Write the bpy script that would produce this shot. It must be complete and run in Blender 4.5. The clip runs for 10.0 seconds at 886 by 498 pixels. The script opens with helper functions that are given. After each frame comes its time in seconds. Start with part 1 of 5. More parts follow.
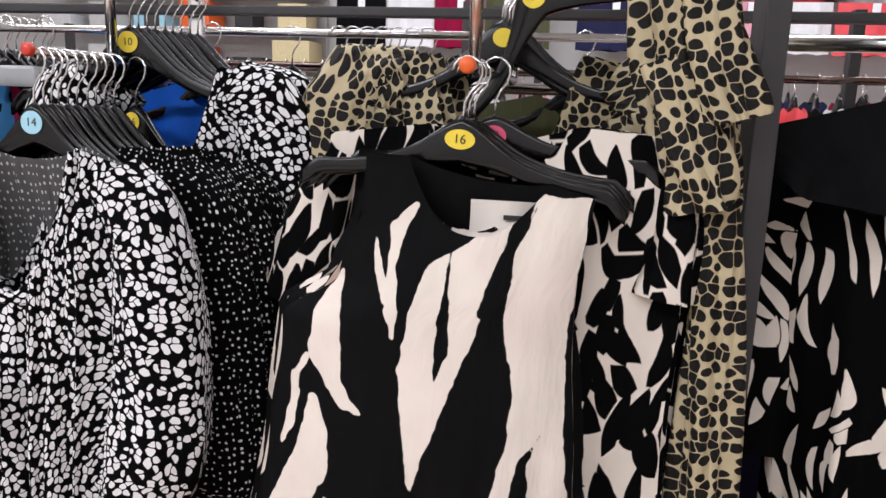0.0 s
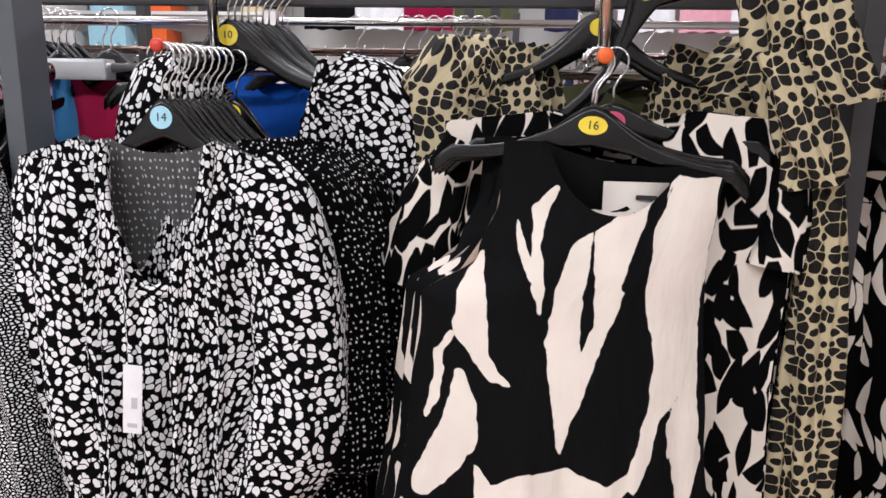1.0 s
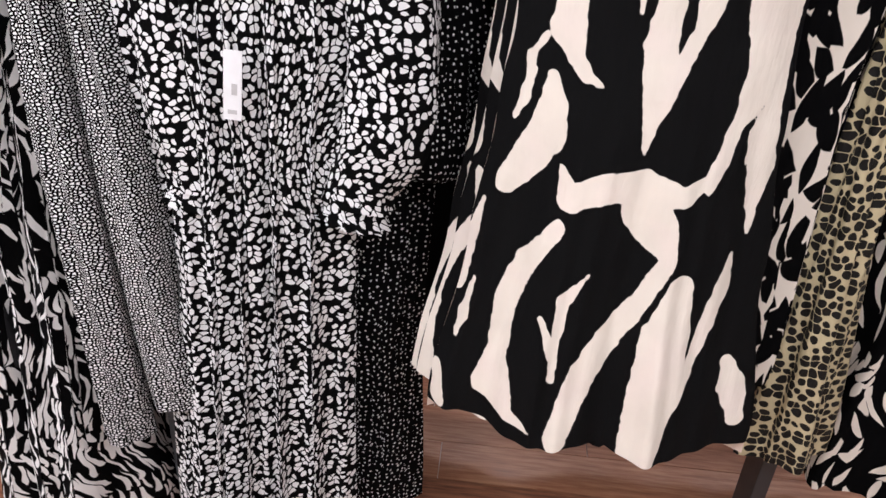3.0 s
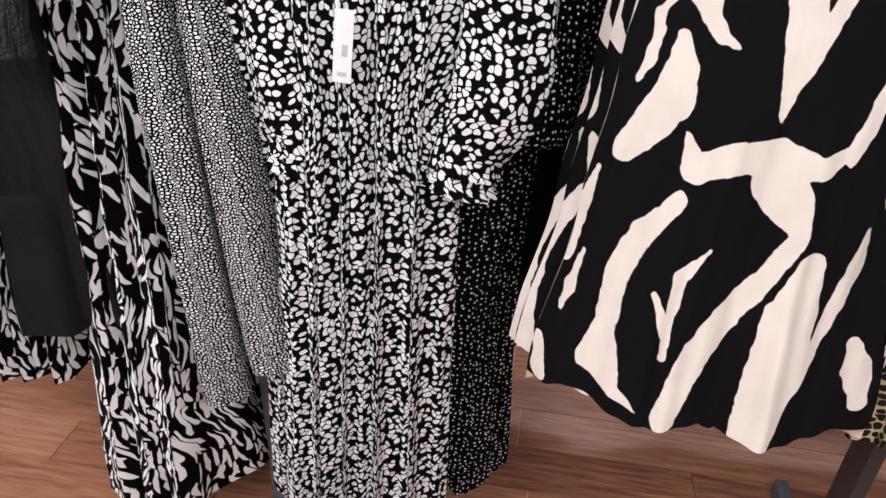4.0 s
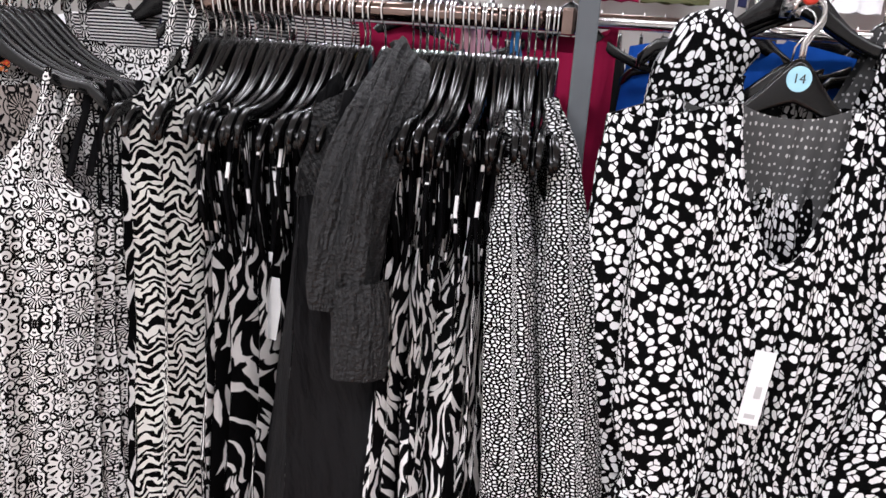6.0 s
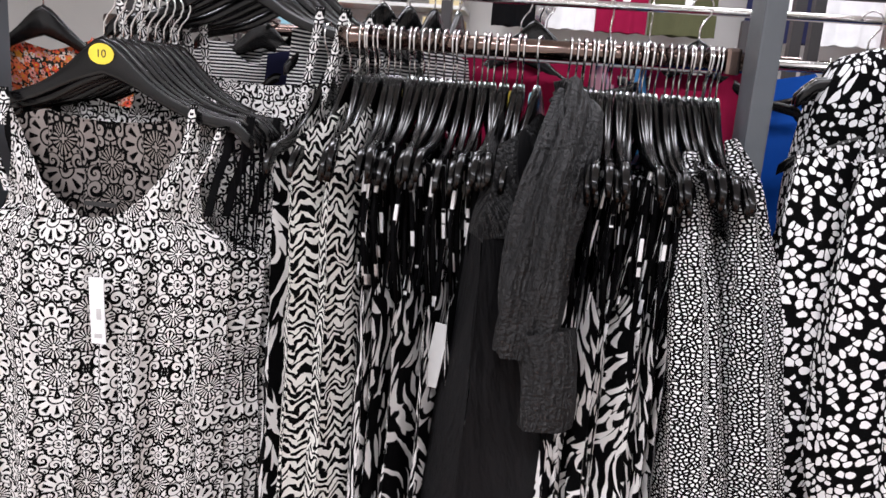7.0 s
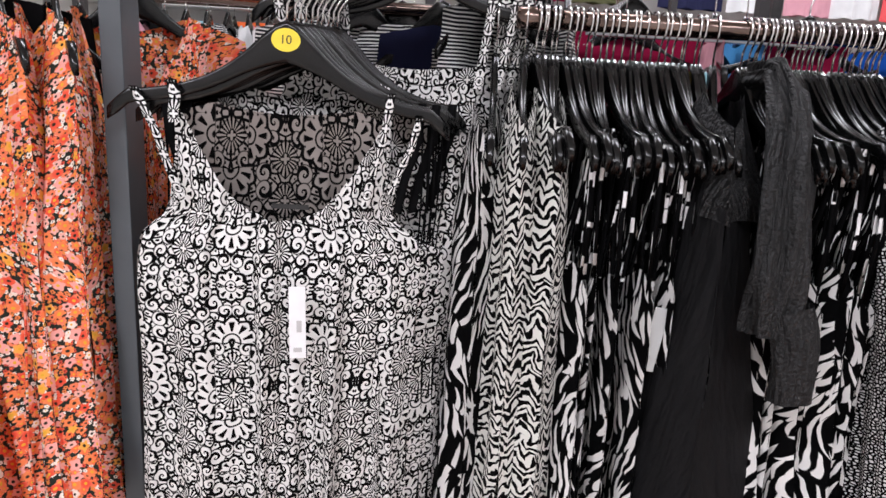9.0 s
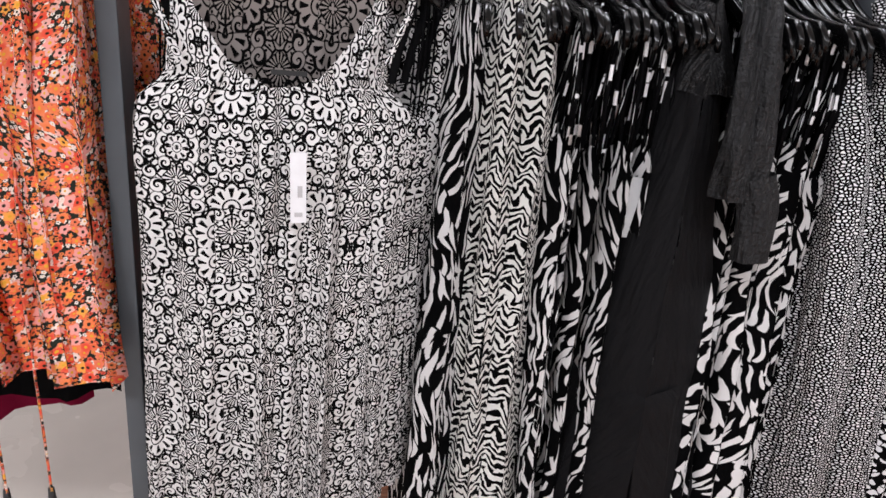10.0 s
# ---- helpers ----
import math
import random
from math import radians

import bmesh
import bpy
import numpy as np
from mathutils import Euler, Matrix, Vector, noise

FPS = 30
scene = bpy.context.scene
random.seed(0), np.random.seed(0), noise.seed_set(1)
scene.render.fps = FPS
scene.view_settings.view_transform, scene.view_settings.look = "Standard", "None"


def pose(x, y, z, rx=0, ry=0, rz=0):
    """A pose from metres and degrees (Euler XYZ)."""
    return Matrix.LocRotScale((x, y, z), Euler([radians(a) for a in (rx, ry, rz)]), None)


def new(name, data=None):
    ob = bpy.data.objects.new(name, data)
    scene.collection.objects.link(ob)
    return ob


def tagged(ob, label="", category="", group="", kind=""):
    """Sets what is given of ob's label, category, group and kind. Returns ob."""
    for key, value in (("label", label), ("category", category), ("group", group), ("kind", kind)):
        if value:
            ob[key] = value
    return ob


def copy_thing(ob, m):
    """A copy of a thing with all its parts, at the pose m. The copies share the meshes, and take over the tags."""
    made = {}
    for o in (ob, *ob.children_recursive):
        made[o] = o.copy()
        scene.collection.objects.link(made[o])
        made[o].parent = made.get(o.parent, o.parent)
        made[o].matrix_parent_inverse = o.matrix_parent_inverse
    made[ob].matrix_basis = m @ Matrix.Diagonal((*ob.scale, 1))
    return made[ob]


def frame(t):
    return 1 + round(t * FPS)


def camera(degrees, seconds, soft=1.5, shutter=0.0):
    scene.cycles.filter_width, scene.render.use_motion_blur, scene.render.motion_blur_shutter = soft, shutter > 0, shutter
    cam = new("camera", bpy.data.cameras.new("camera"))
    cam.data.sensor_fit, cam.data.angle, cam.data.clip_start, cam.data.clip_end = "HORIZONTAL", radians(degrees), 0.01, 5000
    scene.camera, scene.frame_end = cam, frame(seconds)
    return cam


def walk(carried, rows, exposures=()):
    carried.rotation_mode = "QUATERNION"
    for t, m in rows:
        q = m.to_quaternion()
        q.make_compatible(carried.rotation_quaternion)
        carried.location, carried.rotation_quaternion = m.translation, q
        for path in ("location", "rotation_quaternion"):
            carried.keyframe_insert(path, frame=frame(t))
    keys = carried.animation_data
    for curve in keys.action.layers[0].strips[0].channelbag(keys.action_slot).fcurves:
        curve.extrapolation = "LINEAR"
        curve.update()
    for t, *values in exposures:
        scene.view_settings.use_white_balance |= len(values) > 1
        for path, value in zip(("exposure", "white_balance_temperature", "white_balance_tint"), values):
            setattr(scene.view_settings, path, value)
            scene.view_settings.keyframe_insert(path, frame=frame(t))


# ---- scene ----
cam = camera(62.4, 10.0)
METRES, EYE, TILT, LEAN, TURN = 2.16, 1.65, -10.8, -1.9, 9.7
ROWS = [
    (0.0, 0.0, 0.0, 0.0, -0.0, 0.0, 0.0),
    (0.5, -0.0557, 0.0073, 0.007, -1.22, -0.13, 1.1),
    (1.0, -0.1227, -0.0217, 0.0024, -4.7, -1.54, 1.9),
    (1.5, -0.1635, -0.0396, -0.0094, -7.17, -4.76, 2.07),
    (2.0, -0.1797, -0.0439, -0.0245, -8.01, -9.25, 1.39),
    (2.5, -0.1861, -0.0467, -0.0434, -7.15, -13.96, 0.2),
    (4.0, -0.2242, -0.0169, -0.053, -0.25, -20.96, -0.29),
    (4.5, -0.2963, -0.0343, -0.0458, -1.18, -17.09, 0.4),
    (5.0, -0.359, -0.0311, -0.0301, -2.22, -11.19, 0.11),
    (5.5, -0.4116, -0.0006, -0.0108, -1.37, -6.75, -1.03),
    (6.0, -0.4691, 0.0373, 0.0022, -0.1, -3.62, -1.94),
    (7.5, -0.6716, 0.065, 0.0122, -4.1, -1.42, -1.46),
    (8.0, -0.7273, 0.0977, 0.0204, -5.11, -1.48, -0.99),
    (8.5, -0.7773, 0.1167, 0.026, -8.01, -1.94, 0.11),
    (9.0, -0.8346, 0.1016, 0.0228, -13.09, -3.99, 1.2),
    (9.5, -0.8702, 0.0891, 0.0128, -16.89, -7.53, 1.23),
    (10.0, -0.8863, 0.0878, 0.001, -18.75, -11.44, 0.28),
]
walk(cam, [(t, pose(0, 0, EYE, TILT, LEAN, TURN) @ pose(METRES * x, METRES * y, METRES * z, 90 + pitch, roll, yaw)) for t, x, y, z, yaw, pitch, roll in ROWS],
     exposures=[(0.0, -0.02), (2.0, 0.10), (4.0, 0.15), (5.5, 0.32), (6.2, 0.29), (7.5, 0.11), (8.7, 0.05), (10.0, -0.10)])

# ---- world and lamps: a closed shop lit by ceiling panels ----
world = bpy.data.worlds.new("world")
scene.world = world
world.use_nodes = True
world.node_tree.nodes["Background"].inputs[0].default_value = (1.0, 0.98, 0.96, 1)
world.node_tree.nodes["Background"].inputs[1].default_value = 0.03

LAMP_SPOTS = [(-3.1, -1.2, 2.35), (-1.6, -1.35, 1.55), (-0.1, -1.35, 0.85), (1.3, -1.35, 0.85), (-2.2, 1.7, 0.8), (-0.4, 1.7, 0.8), (-2.2, 3.9, 1.3), (-0.2, 3.9, 1.3), (1.8, 3.9, 1.3)]
LAMP_POWER = 30.0
CEILING = 3.3


# ---- node shorthand ----
class Net:
    """Short calls for a material's nodes. Values may be sockets or numbers."""

    def __init__(self, name):
        self.mat = bpy.data.materials.new(name)
        self.mat.use_nodes = True
        self.tree = self.mat.node_tree
        self.bsdf = self.tree.nodes["Principled BSDF"]
        self.out = self.bsdf.inputs

    def put(self, socket, value):
        if isinstance(value, bpy.types.NodeSocket):
            self.tree.links.new(value, socket)
        elif value is not None:
            socket.default_value = value

    def m(self, op, a, b=None, c=None, clamp=False):
        n = self.tree.nodes.new("ShaderNodeMath")
        n.operation, n.use_clamp = op, clamp
        for s, v in zip(n.inputs, (a, b, c)):
            self.put(s, v)
        return n.outputs[0]

    def v(self, op, a, b=None, scale=None):
        n = self.tree.nodes.new("ShaderNodeVectorMath")
        n.operation = op
        self.put(n.inputs[0], a)
        self.put(n.inputs[1], b)
        self.put(n.inputs[3], scale)
        return n.outputs[1] if op in ("DOT_PRODUCT", "LENGTH", "DISTANCE") else n.outputs[0]

    def uv(self):
        return self.tree.nodes.new("ShaderNodeTexCoord").outputs["UV"]

    def obj(self):
        return self.tree.nodes.new("ShaderNodeTexCoord").outputs["Object"]

    def rand(self):
        return self.tree.nodes.new("ShaderNodeObjectInfo").outputs["Random"]

    def xyz(self, x, y, z=0.0):
        n = self.tree.nodes.new("ShaderNodeCombineXYZ")
        for s, v in zip(n.inputs, (x, y, z)):
            self.put(s, v)
        return n.outputs[0]

    def split(self, vec):
        n = self.tree.nodes.new("ShaderNodeSeparateXYZ")
        self.put(n.inputs[0], vec)
        return n.outputs[0], n.outputs[1]

    def noise(self, vec, scale, detail=2.0, rough=0.5, colour=False):
        n = self.tree.nodes.new("ShaderNodeTexNoise")
        self.put(n.inputs["Vector"], vec)
        n.inputs["Scale"].default_value = scale
        n.inputs["Detail"].default_value = detail
        n.inputs["Roughness"].default_value = rough
        return n.outputs["Color"] if colour else n.outputs[0]

    def voronoi(self, vec, scale, feature="F1", randomness=1.0):
        n = self.tree.nodes.new("ShaderNodeTexVoronoi")
        n.voronoi_dimensions, n.feature = "2D", feature
        self.put(n.inputs["Vector"], vec)
        n.inputs["Scale"].default_value = scale
        n.inputs["Randomness"].default_value = randomness
        return n

    def step(self, value, low, high):
        """0 below low, 1 above high, smooth between."""
        n = self.tree.nodes.new("ShaderNodeMapRange")
        n.interpolation_type = "SMOOTHSTEP"
        self.put(n.inputs[0], value)
        self.put(n.inputs[1], low)
        self.put(n.inputs[2], high)
        return n.outputs[0]

    def mix(self, fac, a, b):
        n = self.tree.nodes.new("ShaderNodeMix")
        n.data_type = "RGBA"
        self.put(n.inputs[0], fac)
        for s, v in ((n.inputs[6], a), (n.inputs[7], b)):
            self.put(s, (*v, 1) if isinstance(v, tuple) else v)
        return n.outputs[2]

    def ramp(self, fac, stops, constant=False):
        n = self.tree.nodes.new("ShaderNodeValToRGB")
        r = n.color_ramp
        r.interpolation = "CONSTANT" if constant else "LINEAR"
        while len(r.elements) < len(stops):
            r.elements.new(0.5)
        for e, (p, c) in zip(r.elements, stops):
            e.position, e.color = p, (*c, 1)
        self.put(n.inputs[0], fac)
        return n.outputs[0]

    def warp(self, vec, scale, amount, detail=2.0):
        """vec pushed about by noise."""
        c = self.noise(vec, scale, detail, colour=True)
        return self.v("ADD", vec, self.v("SCALE", self.v("SUBTRACT", c, (0.5, 0.5, 0.5)), scale=amount))

    def bump(self, height, strength=0.3, distance=0.002):
        n = self.tree.nodes.new("ShaderNodeBump")
        n.inputs["Strength"].default_value = strength
        n.inputs["Distance"].default_value = distance
        self.put(n.inputs["Height"], height)
        self.put(self.out["Normal"], n.outputs[0])

    def done(self, colour, rough=0.8, metal=0.0, spec=0.5):
        self.put(self.out["Base Color"], (*colour, 1) if isinstance(colour, tuple) else colour)
        self.put(self.out["Roughness"], rough)
        self.out["Metallic"].default_value = metal
        self.out["Specular IOR Level"].default_value = spec
        return self.mat


BLACK = (0.0025, 0.0025, 0.0028)
WHITE = (0.77, 0.765, 0.765)
CREAM = (0.77, 0.70, 0.615)


def cloth(net, colour, crease=0.35, weave=900.0, depth=0.006, uneven=0.22, rough=0.84, spec=0.035):
    """Woven cloth: soft creases and a fine weave under the given colour, a little uneven in tone."""
    p = net.uv()
    tone = net.noise(p, 14.0, 3.0)
    shade = net.m("MULTIPLY_ADD", tone, uneven, 1.0 - uneven * 0.5)
    lit = net.v("SCALE", colour if not isinstance(colour, tuple) else (colour[0], colour[1], colour[2]), scale=shade)
    wave = net.noise(net.v("MULTIPLY", p, (1.0, 0.28, 1.0)), 42.0, 3.0)
    fine = net.noise(p, weave, 1.0)
    net.bump(net.m("MULTIPLY_ADD", fine, 0.06, wave), crease, depth)
    return net.done(lit, rough, 0.0, spec)


def shifted(net):
    """The cloth's own coordinates, moved about from piece to piece."""
    r = net.rand()
    return net.v("ADD", net.uv(), net.xyz(net.m("MULTIPLY", r, 7.3), net.m("MULTIPLY", r, 3.1)))


def pebbles(name, scale, low, high, tones=(BLACK, WHITE), squash=(1.0, 0.85, 1.0), wobble=0.3, gap=0.07, loose=0.95, **more):
    """Uneven rounded dots scattered over a ground, never touching."""
    net = Net(name)
    p = net.warp(net.v("MULTIPLY", shifted(net), squash), scale * 0.9, wobble / scale)
    p = net.warp(p, scale * 2.0, 0.30 / scale, 1.0)
    n = net.voronoi(p, scale, randomness=loose)
    e = net.voronoi(p, scale, "DISTANCE_TO_EDGE", loose)
    cell, other = net.split(n.outputs["Color"])
    size = net.m("MULTIPLY_ADD", cell, high - low, low)
    room = net.m("SUBTRACT", e.outputs["Distance"], net.m("MULTIPLY_ADD", other, gap, gap * 0.5))
    mask = net.step(net.m("MINIMUM", net.m("SUBTRACT", size, n.outputs["Distance"]), room), -0.015, 0.035)
    return cloth(net, net.mix(mask, *tones), **more)


def cells(name, scale, gap, tones=(BLACK, WHITE), squash=(1.0, 1.25, 1.0), **more):
    """Packed pebble cells parted by thin lines."""
    net = Net(name)
    p = net.warp(net.v("MULTIPLY", shifted(net), squash), scale * 0.6, 0.4 / scale)
    n = net.voronoi(p, scale, "DISTANCE_TO_EDGE", 0.9)
    mask = net.step(n.outputs["Distance"], gap, gap + 0.07)
    return cloth(net, net.mix(mask, *tones), **more)


def blots(name, scale, long, broad, tones=(BLACK, WHITE), squash=(1.0, 1.0, 1.0), spin=3.14, pointed=False, wander=(60.0, 0.004), ragged=(300.0, 0.10), gap=0.03, loose=1.0, layers=1, bend=0.0, spare=0.0, aim=None, **more):
    """Separate dabs, each turned its own way: oval, or pointed like a leaf; several layers may overlap."""
    net = Net(name)
    p = net.warp(shifted(net), wander[0], wander[1], 1.0)
    if aim is not None:
        p = net.warp(p, aim[0], aim[1], 0.0)
    rag = net.m("MULTIPLY", net.m("SUBTRACT", net.noise(p, ragged[0], 2.0), 0.5), ragged[1])
    mask = None
    for k in range(layers):
        q = net.v("MULTIPLY", net.v("ADD", p, (0.317 * k, 0.713 * k, 0.0)), squash)
        n = net.voronoi(q, scale, randomness=loose)
        e = net.voronoi(q, scale, "DISTANCE_TO_EDGE", loose)
        cell, other = net.split(n.outputs["Color"])
        x, y = net.split(net.v("SUBTRACT", net.v("SCALE", q, scale=scale), net.v("SCALE", n.outputs["Position"], scale=scale)))
        turn = net.m("MULTIPLY", net.m("SUBTRACT", cell, 0.5), spin)
        c, d = net.m("COSINE", turn), net.m("SINE", turn)
        u = net.m("ADD", net.m("MULTIPLY", y, c), net.m("MULTIPLY", x, d))
        v = net.m("SUBTRACT", net.m("MULTIPLY", x, c), net.m("MULTIPLY", y, d))
        size = net.m("MULTIPLY_ADD", other, 0.6, 0.7)
        uu = net.m("MULTIPLY", net.m("MULTIPLY", u, u), 1.0 / (long * long))
        if pointed:
            v = net.m("ADD", v, net.m("MULTIPLY", uu, net.m("MULTIPLY", net.m("SUBTRACT", cell, 0.5), bend)))
            inside = net.m("SUBTRACT", net.m("MULTIPLY", net.m("MULTIPLY", net.m("SUBTRACT", 1.0, uu), broad), size), net.m("ABSOLUTE", v))
        else:
            vv = net.m("MULTIPLY", net.m("MULTIPLY", v, v), 1.0 / (broad * broad))
            inside = net.m("MULTIPLY", net.m("SUBTRACT", size, net.m("SQRT", net.m("ADD", uu, vv))), broad)
        inside = net.m("ADD", inside, rag)
        one = net.step(net.m("SMOOTH_MIN", inside, net.m("SUBTRACT", e.outputs["Distance"], gap), 0.0 if pointed else 0.14), -0.01, 0.03)
        if spare:
            one = net.m("MULTIPLY", one, net.m("GREATER_THAN", other, spare))
        mask = one if mask is None else net.m("MAXIMUM", mask, one)
    return cloth(net, net.mix(mask, *tones), **more)


def brush_marks():
    """The strokes of the brush print: runs of (across, height, half width), and the dark nicks cut into them."""
    marks, dark = [], []
    marks.append([(-0.052, -0.18, 0.004), (-0.071, -0.209, 0.011), (-0.076, -0.252, 0.006), (-0.071, -0.306, 0.009), (-0.068, -0.34, 0.003)])
    marks.append([(-0.102, -0.223, 0.001), (-0.095, -0.259, 0.006), (-0.078, -0.294, 0.008)])
    marks.append([(0.103, -0.142, 0.004), (0.077, -0.193, 0.012), (0.037, -0.234, 0.023), (0.005, -0.273, 0.04), (-0.006, -0.318, 0.043), (-0.023, -0.382, 0.036), (-0.028, -0.438, 0.023), (-0.032, -0.489, 0.009), (-0.033, -0.526, 0.001)])
    marks.append([(0.138, -0.158, 0.03), (0.114, -0.239, 0.039), (0.105, -0.321, 0.038), (0.114, -0.383, 0.031), (0.112, -0.453, 0.031), (0.095, -0.51, 0.026), (0.075, -0.558, 0.02)])
    marks.append([(-0.148, -0.271, 0.003), (-0.16, -0.324, 0.02), (-0.16, -0.366, 0.024), (-0.145, -0.403, 0.014), (-0.125, -0.429, 0.008), (-0.103, -0.439, 0.001)])
    marks.append([(-0.187, -0.38, 0.003), (-0.204, -0.411, 0.007), (-0.206, -0.469, 0.003)])
    marks.append([(-0.171, -0.435, 0.009), (-0.167, -0.475, 0.021), (-0.171, -0.514, 0.027), (-0.191, -0.552, 0.026), (-0.219, -0.597, 0.018)])
    marks.append([(-0.147, -0.553, 0.002), (-0.128, -0.6, 0.02), (-0.08, -0.577, 0.022), (-0.024, -0.573, 0.027), (0.028, -0.578, 0.016), (0.065, -0.553, 0.009), (0.108, -0.471, 0.007), (0.119, -0.448, 0.002)])
    marks.append([(-0.017, -0.606, 0.033), (0.0, -0.631, 0.031), (0.024, -0.672, 0.013), (-0.001, -0.742, 0.013), (-0.037, -0.812, 0.018), (-0.069, -0.887, 0.023), (-0.094, -0.999, 0.022)])
    marks.append([(-0.141, -0.645, 0.012), (-0.177, -0.707, 0.014), (-0.199, -0.776, 0.016), (-0.205, -0.868, 0.014), (-0.209, -0.937, 0.03), (-0.183, -0.972, 0.012), (-0.144, -0.995, 0.002)])
    marks.append([(-0.081, -0.709, 0.002), (-0.116, -0.759, 0.012), (-0.119, -0.827, 0.008), (-0.118, -0.891, 0.008)])
    marks.append([(-0.149, -0.792, 0.004), (-0.131, -0.828, 0.008), (-0.116, -0.871, 0.007)])
    marks.append([(0.052, -0.72, 0.023), (0.045, -0.794, 0.041), (0.041, -0.904, 0.04), (0.032, -1.01, 0.03)])
    marks.append([(0.124, -0.662, 0.002), (0.12, -0.713, 0.012), (0.106, -0.79, 0.011), (0.083, -0.901, 0.008), (0.07, -0.945, 0.002)])
    marks.append([(0.105, -0.301, 0.037), (0.113, -0.376, 0.031), (0.131, -0.453, 0.016), (0.135, -0.535, 0.021), (0.136, -0.595, 0.009), (0.14, -0.639, 0.002)])
    marks.append([(0.156, -0.846, 0.008), (0.172, -0.893, 0.022), (0.191, -0.954, 0.014)])
    marks.append([(-0.252, -0.631, 0.003), (-0.269, -0.705, 0.012), (-0.285, -0.781, 0.014), (-0.293, -0.796, 0.004)])
    marks.append([(-0.253, -0.76, 0.003), (-0.267, -0.828, 0.009), (-0.277, -0.869, 0.003)])
    marks.append([(-0.305, -0.932, 0.009), (-0.297, -0.995, 0.014)])
    marks.append([(-0.201, -0.427, 0.005), (-0.206, -0.467, 0.008), (-0.219, -0.501, 0.003)])
    dark.append([(0.12, -0.45, 0.001), (0.1, -0.485, 0.006), (0.099, -0.539, 0.013), (0.088, -0.579, 0.02)])
    dark.append([(0.082, -0.13, 0.009), (0.113, -0.146, 0.014), (0.14, -0.153, 0.009), (0.165, -0.158, 0.0014)])
    dark.append([(0.101, -0.144, 0.0048), (0.093, -0.168, 0.0048), (0.074, -0.209, 0.0075), (0.06, -0.254, 0.0088), (0.046, -0.301, 0.0095)])
    dark.append([(-0.001, -0.23, 0.0007), (-0.003, -0.272, 0.0027), (-0.004, -0.318, 0.0075), (-0.006, -0.354, 0.0082), (-0.012, -0.388, 0.0007)])
    return marks, dark


def print_distance(u, v, table=None):
    """How far (u, v) lies inside the print's cream strokes; negative outside."""
    def inside(runs):
        best = 1.0
        for run in runs:
            for (ax, az, ar), (bx, bz, br) in zip(run, run[1:]):
                dx, dz = bx - ax, bz - az
                h = min(1.0, max(0.0, ((u - ax) * dx + (v - az) * dz) / (dx * dx + dz * dz)))
                best = min(best, math.hypot(u - ax - dx * h, v - az - dz * h) - ar - (br - ar) * h)
        return best
    return min(-inside(table[0]), inside(table[1]))


BRUSH = brush_marks()


def hero_print(name):
    """Large cream brush marks on black with ragged edges."""
    net = Net(name)
    a = net.tree.nodes.new("ShaderNodeAttribute")
    a.attribute_name = "print_distance"
    p = net.uv()
    rag = net.m("ADD", net.m("MULTIPLY", net.m("SUBTRACT", net.noise(p, 38.0, 1.0), 0.5), 0.009), net.m("MULTIPLY", net.m("SUBTRACT", net.noise(p, 150.0, 2.0), 0.5), 0.0022))
    mask = net.step(net.m("ADD", a.outputs["Fac"], rag), -0.0007, 0.0007)
    pale = net.mix(net.step(net.noise(p, 9.0, 2.0), 0.42, 0.66), CREAM, (0.78, 0.69, 0.62))
    return cloth(net, net.mix(mask, BLACK, pale), crease=0.45, weave=1400.0, depth=0.008, spec=0.12)


def chevron(name):
    """Broken zigzag bands, as of a woven print, thick and thin."""
    net = Net(name)
    p = net.warp(shifted(net), 34.0, 0.026)
    x, y = net.split(p)
    zig = net.m("MULTIPLY", net.m("PINGPONG", x, 0.013), 1.25)
    lane = net.m("MULTIPLY", net.noise(net.v("MULTIPLY", p, (1.0, 0.6, 1.0)), 22.0, 1.5), 0.040)
    wave = net.m("SINE", net.m("MULTIPLY", net.m("ADD", net.m("ADD", y, zig), lane), 430.0))
    cut = net.m("MULTIPLY_ADD", net.noise(p, 80.0, 1.0), 4.2, -2.05)
    mask = net.step(net.m("SUBTRACT", wave, cut), -0.12, 0.12)
    return cloth(net, net.mix(mask, BLACK, (0.78, 0.77, 0.73)))


